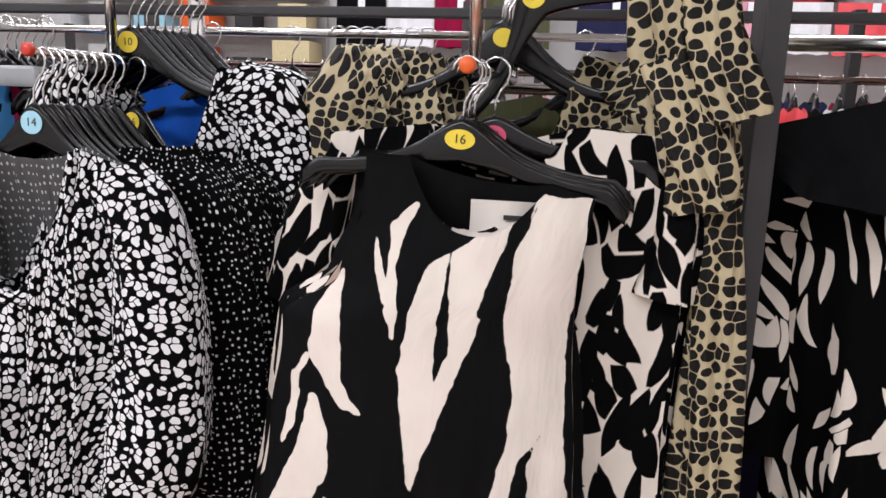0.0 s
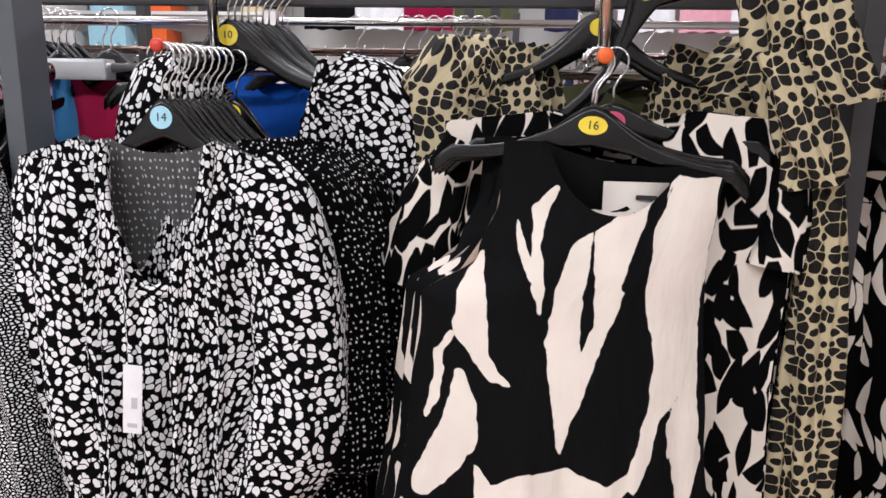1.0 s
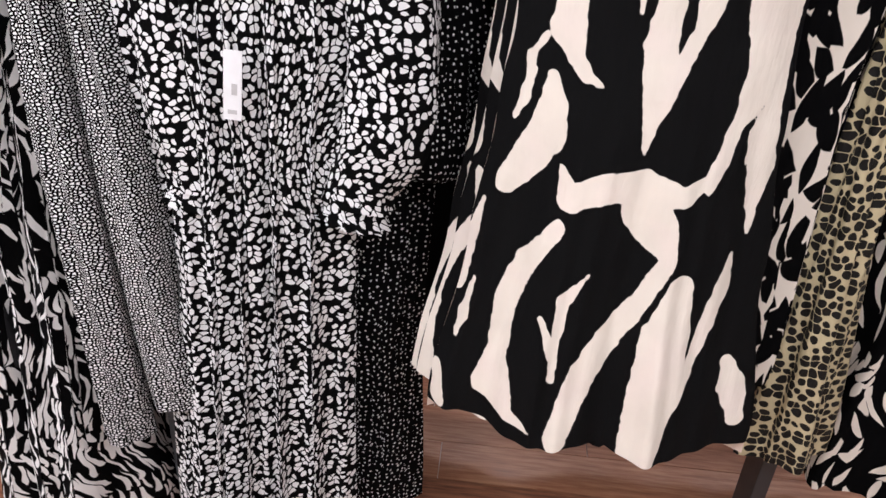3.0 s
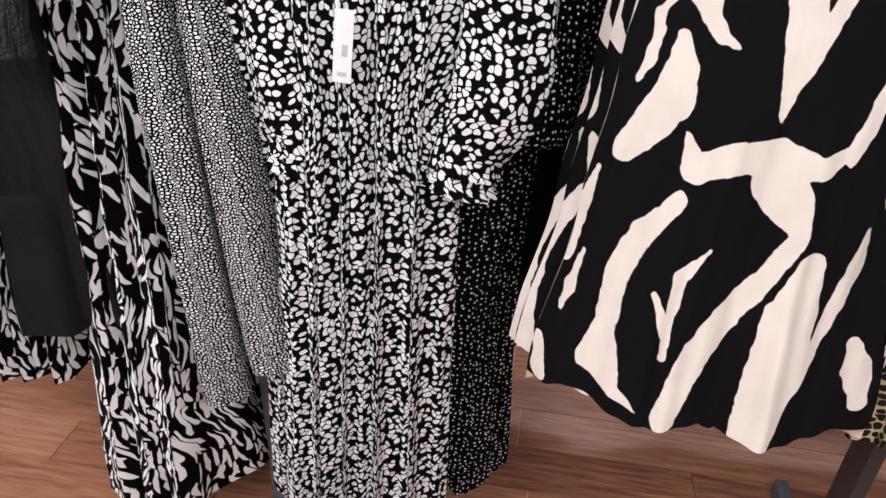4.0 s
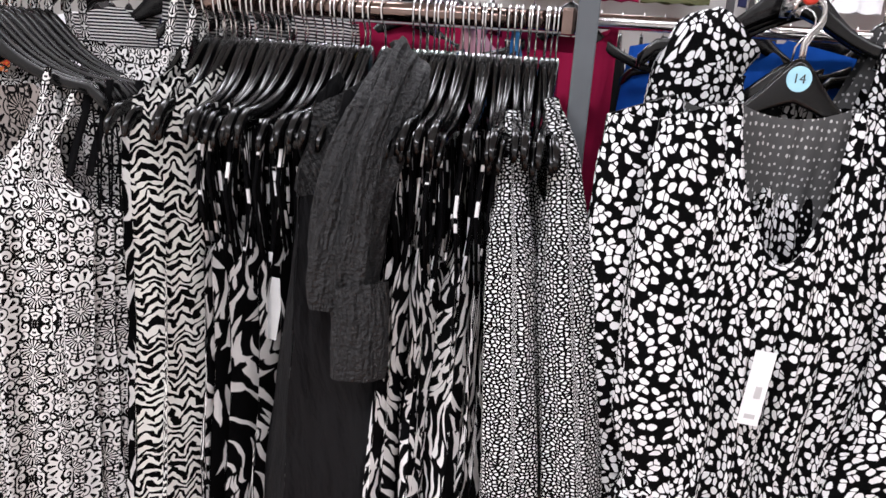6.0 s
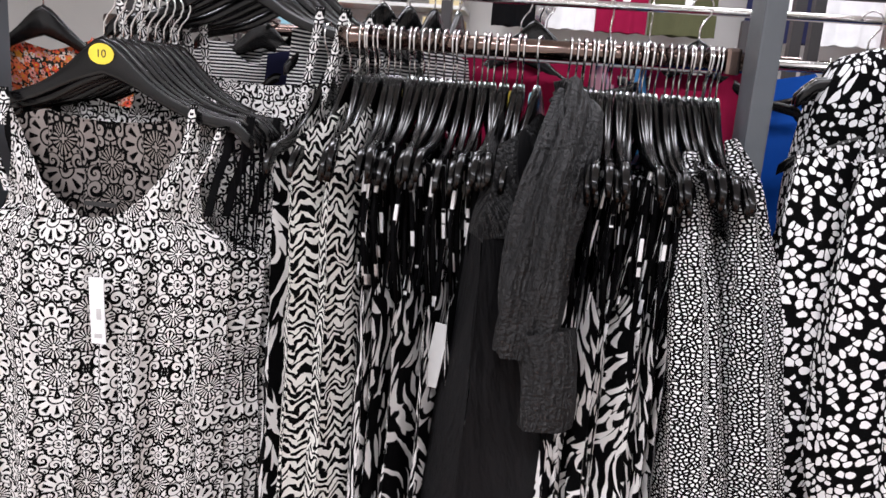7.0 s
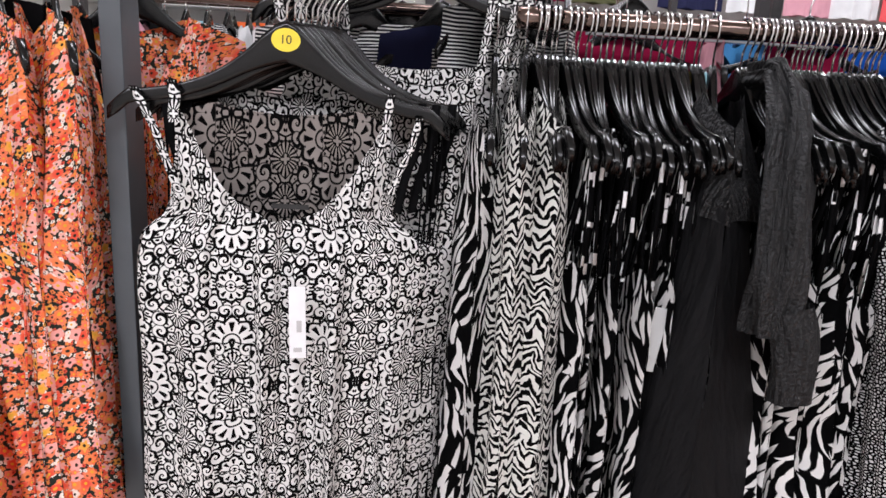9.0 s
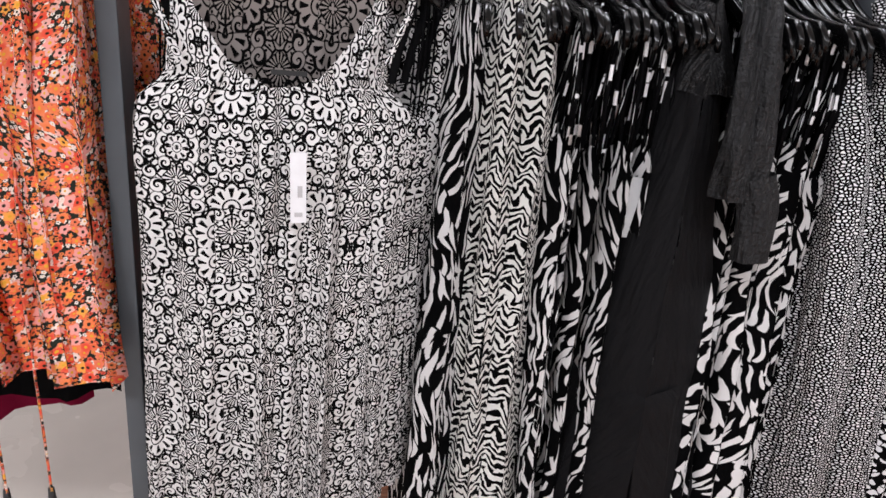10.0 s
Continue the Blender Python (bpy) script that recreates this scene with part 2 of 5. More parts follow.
def damask(name, tones=(BLACK, (0.74, 0.725, 0.71)), wide=0.156, **more):
    """Mirrored half-drop repeat: stacked petalled diamonds, half fans with teardrops, and curling leaves."""
    net = Net(name)
    x, y = net.split(net.warp(net.uv(), 26.0, 0.005))
    ax = net.m("PINGPONG", net.m("MULTIPLY", x, 1.0 / wide), 0.5)
    ay = net.m("PINGPONG", net.m("MULTIPLY", y, 1.0 / wide), 0.936)

    def polar(cx, cy, turn=0.0):
        px, py = net.m("SUBTRACT", ax, cx), net.m("SUBTRACT", ay, cy)
        if turn:
            c, d = math.cos(turn), math.sin(turn)
            px, py = net.m("ADD", net.m("MULTIPLY", px, c), net.m("MULTIPLY", py, d)), net.m("SUBTRACT", net.m("MULTIPLY", py, c), net.m("MULTIPLY", px, d))
        r = net.m("SQRT", net.m("ADD", net.m("MULTIPLY", px, px), net.m("MULTIPLY", py, py)))
        return px, py, r, net.m("ARCTAN2", py, px)

    def lay(under, inside, value):
        return net.m("ADD", net.m("MULTIPLY", under, net.m("SUBTRACT", 1.0, inside)), net.m("MULTIPLY", inside, value))

    def both(*masks):
        out = masks[0]
        for m in masks[1:]:
            out = net.m("MULTIPLY", out, m)
        return out

    def other(mask):
        return net.m("SUBTRACT", 1.0, mask)

    # leafy ground between the motifs
    fill = net.warp(net.xyz(ax, ay), 9.0, 0.05, 0.0)
    far, near = net.voronoi(fill, 12.5, "DISTANCE_TO_EDGE", 0.9), net.voronoi(fill, 12.5, "F1", 0.9)
    leaf = net.m("MULTIPLY", net.step(far.outputs["Distance"], 0.10, 0.16), net.step(near.outputs["Distance"], 0.12, 0.20))
    # curling tendrils
    for cx, cy, turn, size in ((0.105, 0.045, 1.0, 0.078), (0.120, 0.880, -1.0, 0.080), (0.190, 0.415, 1.0, 0.070), (0.185, 0.545, -1.0, 0.070), (0.375, 0.335, -1.0, 0.066), (0.300, 0.300, 1.0, 0.050),
                               (0.340, 0.760, 1.0, 0.085), (0.430, 0.870, -1.0, 0.066), (0.445, 0.700, 1.0, 0.058), (0.255, 0.860, 1.0, 0.060), (0.240, 0.680, -1.0, 0.062), (0.110, 0.770, 1.0, 0.060), (0.115, 0.165, -1.0, 0.060)):
        _, _, r, t = polar(cx, cy)
        curl = net.m("SINE", net.m("ADD", net.m("MULTIPLY", net.m("LOGARITHM", net.m("ADD", r, 0.008), 2.718), 4.2), net.m("MULTIPLY", t, turn)))
        leaf = lay(leaf, net.step(r, size + 0.010, size), both(net.step(curl, -0.35, -0.10), net.step(r, size + 0.002, size - 0.010)))
    # half fans with teardrops: centre, reach, number of lobes, heading, half spread
    for cx, cy, size, lobes, heading, spread in ((0.350, 0.150, 0.225, 9.0, math.pi, 1.60), (0.5, 0.400, 0.245, 10.0, math.pi / 2, 1.75), (0.0, 0.930, 0.130, 8.0, -math.pi / 2, 1.6), (0.5, 0.930, 0.150, 8.0, -math.pi / 2, 1.6)):
        _, _, r, t = polar(cx, cy, heading)
        wave = net.m("COSINE", net.m("MULTIPLY", t, lobes))
        edge = net.m("MULTIPLY_ADD", wave, size * 0.07, size * 0.92)
        reach = both(net.step(net.m("SUBTRACT", edge, r), -0.018, -0.011), net.step(net.m("ABSOLUTE", t), spread, spread - 0.06))
        drop = both(net.step(net.m("ADD", wave, net.m("MULTIPLY", r, 1.5 / size)), 1.22, 1.42), net.step(r, size * 0.38, size * 0.43), net.step(r, size * 0.82, size * 0.74))
        vein = both(net.step(wave, -0.86, -0.95), net.step(r, size * 0.70, size * 0.76))
        heart = net.step(r, size * 0.15, size * 0.10)
        ring = both(net.step(r, size * 0.25, size * 0.28), net.step(r, size * 0.35, size * 0.32))
        white = both(net.step(net.m("SUBTRACT", edge, r), 0.008, 0.018), other(drop), other(vein), other(heart), other(ring), net.step(net.m("ABSOLUTE", t), spread - 0.06, spread - 0.14))
        leaf = lay(leaf, reach, white)
    # petalled diamonds
    for cx, cy, size in ((0.0, 0.310, 0.150), (0.0, 0.625, 0.150), (0.5, 0.155, 0.152)):
        px, py, r, t = polar(cx, cy)
        d = net.m("ADD", net.m("ABSOLUTE", px), net.m("ABSOLUTE", py))
        rim = net.m("ADD", net.m("MULTIPLY", d, 0.8), net.m("MULTIPLY", r, 0.2))
        petal = both(net.step(net.m("COSINE", net.m("MULTIPLY", t, 18.0)), -0.05, 0.30), net.step(rim, 0.050, 0.060), net.step(rim, size * 0.98, size * 0.88))
        cross = both(net.step(net.m("MINIMUM", net.m("ABSOLUTE", px), net.m("ABSOLUTE", py)), 0.014, 0.007), net.step(rim, 0.044, 0.038))
        leaf = lay(leaf, net.step(rim, size + 0.006, size - 0.002), net.m("MAXIMUM", petal, cross))
    return cloth(net, net.mix(leaf, *tones), **more)


def floral(name):
    """Small crowded flowers in orange, coral, yellow and white over black leaves."""
    net = Net(name)
    p = net.warp(shifted(net), 45.0, 0.008)
    colour = None
    layers = ((125.0, 0.41, ((0.0, (0.60, 0.06, 0.04)), (0.3, (0.78, 0.74, 0.68)), (0.62, (0.72, 0.20, 0.06)))),
              (66.0, 0.39, ((0.0, (0.80, 0.42, 0.36)), (0.30, (0.80, 0.16, 0.06)), (0.62, (0.82, 0.70, 0.62)), (0.78, (0.82, 0.20, 0.10)))),
              (46.0, 0.36, ((0.0, (0.78, 0.09, 0.05)), (0.30, (0.84, 0.22, 0.08)), (0.58, (0.84, 0.36, 0.32)), (0.90, (0.86, 0.38, 0.07)))))
    for scale, size, stops in layers:
        n = net.voronoi(p, scale, randomness=0.8)
        cell, other = net.split(n.outputs["Color"])
        x, y = net.split(net.v("SUBTRACT", net.v("SCALE", p, scale=scale), net.v("SCALE", n.outputs["Position"], scale=scale)))
        lobes = net.m("MULTIPLY_ADD", net.m("COSINE", net.m("MULTIPLY", net.m("ARCTAN2", y, x), 5.0)), 0.06, size)
        lobes = net.m("ADD", lobes, net.m("MULTIPLY", net.m("SUBTRACT", net.noise(p, 17.0, 1.5), 0.5), 0.50))
        dist = n.outputs["Distance"]
        mask = net.step(net.m("SUBTRACT", lobes, dist), 0.0, 0.05)
        heart = net.step(dist, 0.13, 0.09)
        tint = net.ramp(cell, stops, True)
        tint = net.mix(net.m("MULTIPLY", net.step(dist, 0.18, 0.45), 0.35), tint, (0.84, 0.30, 0.18))
        tint = net.mix(heart, tint, net.ramp(other, ((0.0, (0.04, 0.03, 0.02)), (0.5, (0.75, 0.38, 0.04))), True))
        colour = net.mix(mask, colour if colour is not None else (0.025, 0.028, 0.022), tint)
    return cloth(net, colour)


def stripes(name, pitch):
    net = Net(name)
    x, y = net.split(net.warp(net.uv(), 6.0, 0.02))
    wave = net.m("SINE", net.m("MULTIPLY", y, 6.2832 / pitch))
    return cloth(net, net.mix(net.step(wave, 0.1, 0.4), (0.02, 0.02, 0.024), (0.72, 0.71, 0.70)))


def plain(name, colour, crease=0.5, rough=0.85, weave=700.0):
    return cloth(Net(name), colour, crease=crease, rough=rough, weave=weave)


def crinkle(name, colour):
    """Crepe with close vertical crinkles."""
    net = Net(name)
    p = net.uv()
    ribs = net.noise(net.v("MULTIPLY", p, (1.0, 0.16, 1.0)), 130.0, 2.0)
    puff = net.noise(net.v("MULTIPLY", p, (1.0, 1.15, 1.0)), 150.0, 2.0)
    net.bump(net.m("MULTIPLY_ADD", puff, 0.6, ribs), 1.0, 0.014)
    tone = net.m("MULTIPLY_ADD", puff, 0.7, 0.6)
    return net.done(net.v("SCALE", colour, scale=tone), 0.62, 0.0, 0.42)


def solid(name, colour, rough=0.5, metal=0.0, spec=0.5, grain=40.0, vary=0.12, bump=0.05):
    """Plain hard stuff with faint handling marks."""
    net = Net(name)
    n = net.noise(net.obj(), grain, 3.0)
    shade = net.m("MULTIPLY_ADD", n, vary * 2, 1.0 - vary)
    net.bump(net.noise(net.obj(), grain * 5, 2.0), bump, 0.001)
    return net.done(net.v("SCALE", colour, scale=shade), net.m("MULTIPLY_ADD", n, 0.2, rough - 0.1), metal, spec)


def wood(name):
    """Red-brown vinyl plank with long grain; each plank has its own tone."""
    net = Net(name)
    r = net.rand()
    p = net.v("ADD", net.obj(), net.xyz(net.m("MULTIPLY", r, 31.0), net.m("MULTIPLY", r, 17.0)))
    grain = net.noise(net.v("MULTIPLY", p, (1.3, 16.0, 1.0)), 5.0, 5.0, 0.6)
    fine = net.noise(net.v("MULTIPLY", p, (3.0, 90.0, 1.0)), 6.0, 3.0)
    mixed = net.m("MULTIPLY_ADD", fine, 0.25, net.m("MULTIPLY_ADD", r, 0.3, net.m("MULTIPLY_ADD", grain, 0.9, -0.25)))
    colour = net.ramp(mixed, ((0.25, (0.15, 0.056, 0.030)), (0.5, (0.38, 0.160, 0.085)), (0.8, (0.58, 0.31, 0.18))))
    net.bump(fine, 0.15, 0.001)
    return net.done(colour, net.m("MULTIPLY_ADD", grain, 0.2, 0.28), 0.0, 0.5)


M = {}
M["dot"] = blots("dot_print", 84.0, 0.50, 0.325, (BLACK, (0.77, 0.765, 0.77)), (1.0, 0.90, 1.0), wander=(80.0, 0.007), ragged=(220.0, 0.20), gap=0.045, loose=0.95)
M["dot_inside"] = pebbles("dot_print_reverse", 92.0, 0.15, 0.21, ((0.085, 0.085, 0.085), (0.50, 0.50, 0.49)), wobble=0.1, loose=0.45)
M["speck"] = pebbles("small_dot_print", 96.0, 0.13, 0.20, wobble=0.2, loose=0.6)
M["pebble"] = cells("pebble_print", 155.0, 0.20)
# high uneven tone paints the light and dark of satin folds into the tan
M["leopard"] = blots("leopard_print", 58.0, 0.52, 0.44, ((0.52, 0.44, 0.275), (0.008, 0.007, 0.006)), wander=(45.0, 0.008), ragged=(110.0, 0.12), gap=0.02, loose=0.66, crease=0.9, depth=0.016, uneven=0.45, rough=0.6, spec=0.2)
M["hero"] = hero_print("brush_print")
M["zebra_big"] = blots("leaf_print_large", 24.0, 0.72, 0.30, (CREAM, BLACK), (1.0, 0.62, 1.0), 2.2, True, (9.0, 0.03), (60.0, 0.05), 0.02, 1.0, 2, 0.7)
M["zebra"] = blots("zebra_print", 55.0, 0.68, 0.165, (BLACK, (0.82, 0.805, 0.79)), (1.0, 0.36, 1.0), 1.5, True, (24.0, 0.012), (140.0, 0.05), 0.035, 1.0, 2, 0.9, 0.12, (4.0, 0.16))
M["brush_far"] = blots("loose_brush_print", 30.0, 0.62, 0.24, (BLACK, CREAM), (1.0, 0.5, 1.0), 1.8, True, (12.0, 0.02), (80.0, 0.06), 0.012, 1.0, 2, 0.6, 0.55, (5.0, 0.2))
M["strap"] = blots("strap_print", 170.0, 0.55, 0.26, squash=(1.0, 0.18, 1.0), spin=0.5, pointed=True, gap=0.02, spare=0.6)
M["chevron"] = chevron("chevron_print")
M["damask"] = damask("damask_print")
# whites dimmed: the shade inside the neckline is put into this colour
M["damask_inside"] = damask("damask_print_shaded_reverse", (BLACK, (0.25, 0.22, 0.205)), 0.20)
M["floral"] = floral("floral_print")
M["stripe"] = stripes("stripe_print", 0.0065)
M["soft_black"] = cloth(Net("black_viscose"), (0.0070, 0.0070, 0.0078), 0.9, depth=0.012, rough=0.72, spec=0.14)
M["crepe"] = crinkle("black_crepe", (0.0080, 0.0080, 0.0088))
M["black"] = plain("black_jersey", (0.0055, 0.0055, 0.006))
M["lining"] = plain("pale_lining", (0.72, 0.56, 0.47), 0.2)
M["facing"] = plain("cream_facing", (0.76, 0.70, 0.63), 0.2)
M["burgundy"] = plain("burgundy_jersey", (0.25, 0.010, 0.045))
M["blue"] = plain("royal_blue_satin", (0.010, 0.085, 0.42), 0.5, 0.45)
M["sky"] = plain("sky_blue_jersey", (0.07, 0.30, 0.62))
M["white_tee"] = plain("white_jersey", (0.78, 0.78, 0.78))
M["olive"] = plain("olive_jersey", (0.085, 0.088, 0.045))
M["navy"] = plain("navy_jersey", (0.022, 0.024, 0.060))
M["pink"] = plain("pink_jersey", (0.72, 0.36, 0.42))
M["coral"] = plain("coral_jersey", (0.78, 0.11, 0.12))
M["hanger"] = solid("black_plastic", (0.0022, 0.0022, 0.0024), 0.20, 0.0, 0.42, 60.0, 0.15, 0.05)
M["chrome"] = solid("chrome", (0.78, 0.77, 0.76), 0.16, 1.0, 0.5, 30.0, 0.06, 0.02)
M["dark_chrome"] = solid("smoked_chrome", (0.20, 0.145, 0.125), 0.15, 1.0, 0.5, 30.0, 0.12, 0.03)
M["post"] = solid("grey_powder_coat", (0.085, 0.095, 0.105), 0.42, 0.0, 0.45, 25.0, 0.12, 0.05)
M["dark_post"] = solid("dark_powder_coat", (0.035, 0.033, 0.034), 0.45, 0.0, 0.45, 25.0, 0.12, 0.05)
M["acrylic"] = solid("clear_frosted_plastic", (0.55, 0.57, 0.58), 0.18, 0.4, 0.6, 15.0, 0.1, 0.03)
M["faint_print"] = solid("faded_tag_print", (0.52, 0.51, 0.51), 0.7)
M["yellow"] = solid("yellow_size_disc", (0.86, 0.66, 0.05), 0.5)
M["pale_blue"] = solid("pale_blue_size_disc", (0.38, 0.68, 0.80), 0.5)
M["pink_disc"] = solid("pink_size_disc", (0.75, 0.10, 0.20), 0.5)
M["grey_disc"] = solid("grey_size_disc", (0.55, 0.55, 0.55), 0.5)
M["ink"] = solid("black_ink", (0.02, 0.02, 0.02), 0.6)
M["red_cap"] = solid("red_rubber_cap", (0.62, 0.045, 0.025), 0.4)
M["orange_cap"] = solid("orange_rubber_cap", (0.80, 0.13, 0.02), 0.4)
M["card"] = solid("white_card", (0.82, 0.82, 0.83), 0.55)
M["print_grey"] = solid("grey_print", (0.42, 0.42, 0.43), 0.6)
M["wall"] = solid("painted_wall", (0.66, 0.65, 0.63), 0.75, 0.0, 0.3, 3.0, 0.05, 0.1)
M["ceiling"] = solid("ceiling_paint", (0.75, 0.75, 0.74), 0.8, 0.0, 0.3, 3.0, 0.04, 0.1)
M["screed"] = solid("polished_screed", (0.64, 0.58, 0.52), 0.26, 0.0, 0.5, 4.0, 0.14, 0.03)
M["wood"] = wood("vinyl_plank")
M["shelf"] = solid("white_shelf_board", (0.68, 0.67, 0.65), 0.5)
M["cap_pale"] = solid("straw_weave", (0.62, 0.52, 0.30), 0.8, 0.0, 0.3, 90.0, 0.25, 0.4)


# ---- mesh helpers ----
def empty(name, m=None, label="", category="", group="", kind=""):
    ob = new(name)
    ob.empty_display_size = 0.05
    if m is not None:
        ob.matrix_basis = m
    return tagged(ob, label, category, group, kind)


def link(name, me, material, parent=None, label="", m=None):
    ob = new(name, me)
    if not me.materials:
        me.materials.append(material)
    ob.parent = parent
    if m is not None:
        ob.matrix_basis = m
    return tagged(ob, label)


def part(name, bm, material, parent=None, label="", m=None, smooth=True):
    """Links a bmesh as one mesh object under a thing or a part."""
    me = bpy.data.meshes.new(name)
    bm.normal_update()
    bm.to_mesh(me)
    bm.free()
    if smooth:
        me.polygons.foreach_set("use_smooth", [True] * len(me.polygons))
    return link(name, me, material, parent, label, m)


def box(sx, sy, sz, at=(0, 0, 0), bevel=0.0, bm=None):
    bm = bm or bmesh.new()
    made = bmesh.ops.create_cube(bm, size=1.0, matrix=Matrix.Translation(at) @ Matrix.Diagonal((sx, sy, sz, 1)))
    if bevel:
        edges = list({e for v in made["verts"] for e in v.link_edges})
        bmesh.ops.bevel(bm, geom=edges, offset=bevel, segments=2, affect="EDGES", profile=0.7)
    return bm


def tube(points, radius, sides=10, flat=1.0, bm=None, cap=True):
    """A pipe along points; radius may be a list. flat squeezes it along its own second axis."""
    bm = bm or bmesh.new()
    pts = [Vector(p) for p in points]
    rad = radius if isinstance(radius, (list, tuple)) else [radius] * len(pts)
    rings = []
    side = None
    for i, p in enumerate(pts):
        way = (pts[min(i + 1, len(pts) - 1)] - pts[max(i - 1, 0)]).normalized()
        if side is None:
            side = way.orthogonal().normalized() if abs(way.y) > 0.9 else way.cross(Vector((0, 1, 0))).normalized()
        side = (side - way * side.dot(way)).normalized()
        up = way.cross(side)
        rings.append([bm.verts.new(p + rad[i] * (math.cos(a) * side + flat * math.sin(a) * up)) for a in (2 * math.pi * k / sides for k in range(sides))])
    for a, b in zip(rings, rings[1:]):
        for k in range(sides):
            bm.faces.new((a[k], a[(k + 1) % sides], b[(k + 1) % sides], b[k]))
    if cap:
        bm.faces.new(rings[0][::-1])
        bm.faces.new(rings[-1])
    return bm


def disc(rx, rz, thick, at=(0, 0, 0), sides=28, bm=None):
    """A thin round plate that faces along y."""
    bm = bm or bmesh.new()
    front = [bm.verts.new((at[0] + rx * math.cos(a), at[1] - thick, at[2] + rz * math.sin(a))) for a in (2 * math.pi * k / sides for k in range(sides))]
    back = [bm.verts.new((v.co.x, at[1], v.co.z)) for v in front]
    bm.faces.new(front)
    bm.faces.new(back[::-1])
    for k in range(sides):
        bm.faces.new((front[(k + 1) % sides], front[k], back[k], back[(k + 1) % sides]))
    return bm


def lettering(text, size, material, parent, m):
    curve = bpy.data.curves.new("digits", "FONT")
    curve.body, curve.size, curve.align_x, curve.align_y, curve.extrude = text, size, "CENTER", "CENTER", 0.0002
    holder = bpy.data.objects.new("digits", curve)
    me = bpy.data.meshes.new_from_object(holder)
    bpy.data.objects.remove(holder)
    return link("digits", me, material, parent, "", m)


def curve_of(table, z):
    """Value at z of a table of (z, value) that falls in z, eased between rows."""
    if z >= table[0][0]:
        return table[0][1]
    for (z0, a), (z1, b) in zip(table, table[1:]):
        if z >= z1:
            t = (z0 - z) / (z0 - z1)
            t = t * t * (3 - 2 * t)
            return a + (b - a) * t
    return table[-1][1]


def panel(front, spec, nx, nz, seed):
    """Front or back of a garment: a draped sheet from neck and shoulders to the hem, with coordinates in metres for its print."""
    r = random.Random(seed)
    ph = [r.uniform(0, 6.28) for _ in range(6)]
    sign = -1.0 if front else 1.0
    sh, nw, ztop, hem = spec["sh"], spec["nw"], spec["top"], spec["hem"]
    nd = spec["nd"] if front else spec["bd"]
    power = spec.get("neck", 2.0)
    fold, count, yoke = spec.get("fold", 0.01), spec.get("count", 5.0), spec.get("yoke", -0.3)
    lean, gather = spec.get("lean", 0.0), spec.get("gather", 1.0)
    table = gather if isinstance(gather, list) else [(0.0, gather)]
    pleat, pleats = spec.get("pleat", (0.0, 1.0))
    skew = spec.get("skew", 0.0)
    bm = bmesh.new()
    uv = bm.loops.layers.uv.new("UVMap")
    inked = bm.verts.layers.float.new("print_distance") if "brush" in spec else None
    grid, coords = [], []
    for j in range(nz + 1):
        row, crow = [], []
        q = (j / nz) ** 1.2
        for i in range(nx + 1):
            s = -1 + 2 * i / nx
            a = abs(s) * sh
            if a < nw:
                zt = ztop - nd * (1 - (a / nw) ** power)
            else:
                zt = ztop - spec["slope"] * (a - nw)
            ragged = 0.006 * math.sin(9 * s + ph[0]) + spec.get("dip", 0.0) * (1 - s * s)
            zt += spec.get("tilt", 0.0) * s
            z = zt + (hem + ragged - zt) * q
            w = curve_of(spec["width"], z)
            fall = min(1.0, max(0.0, (ztop - z) / 0.24))
            slide = curve_of(skew, z) if isinstance(skew, list) else skew * fall * fall * (3 - 2 * fall)
            x = s * w + slide
            d = curve_of(spec["deep"], z)
            y = sign * (d * (1 - abs(s) ** 2.6))
            down = min(1.0, max(0.0, (yoke - z) / max(0.05, yoke - hem)))
            soft = down ** 0.6 * (1 - abs(s) ** 6)
            wander = 0.8 * math.sin(3.1 * z + ph[1]) + 0.5 * math.sin(7.3 * z + ph[2])
            f = math.sin(count * s * math.pi + ph[3] + wander * 0.6) + 0.55 * math.sin(count * 1.83 * s * math.pi + ph[4] - wander) + 0.25 * math.sin(count * 4.1 * s * math.pi + ph[5] + 2 * wander)
            y += sign * fold * soft * f
            x += fold * 0.5 * soft * math.cos(count * s * math.pi + ph[3])
            y += sign * pleat * (1 - abs(s) ** 4) * (0.5 + 0.5 * min(1.0, q * 6)) * (math.sin(pleats * s * math.pi + ph[2] + 0.5 * wander) + 0.5 * math.sin(1.7 * pleats * s * math.pi + ph[5] + wander))
            wr = 0.0025 * noise.noise(Vector((s * 3 + seed, z * 9, 3.0 if front else 7.0)))
            y += sign * wr * 2
            y -= lean * max(0.0, ztop - z)
            row.append(bm.verts.new((x, y, z)))
            if inked is not None:
                du, dv = spec["brush"] if front else (0.21, 0.07)
                row[-1][inked] = print_distance(s * w + slide + du, z + dv, BRUSH)
            crow.append((0.0, z + (0 if front else 1.7), z))
        run, along = 0.0, [0.0]
        for a, b in zip(row, row[1:]):
            run += math.hypot(b.co.x - a.co.x, b.co.y - a.co.y)
            along.append(run)
        mid = along[nx // 2]
        grid.append(row)
        coords.append([((d - mid) * curve_of(table, c[2]), c[1]) for d, c in zip(along, crow)])
    for j in range(nz):
        for i in range(nx):
            order = ((j, i), (j + 1, i), (j + 1, i + 1), (j, i + 1))
            if not front:
                order = order[::-1]
            f = bm.faces.new([grid[a][b] for a, b in order])
            for lp, (a, b) in zip(f.loops, order):
                lp[uv].uv = coords[a][b]
    return bm


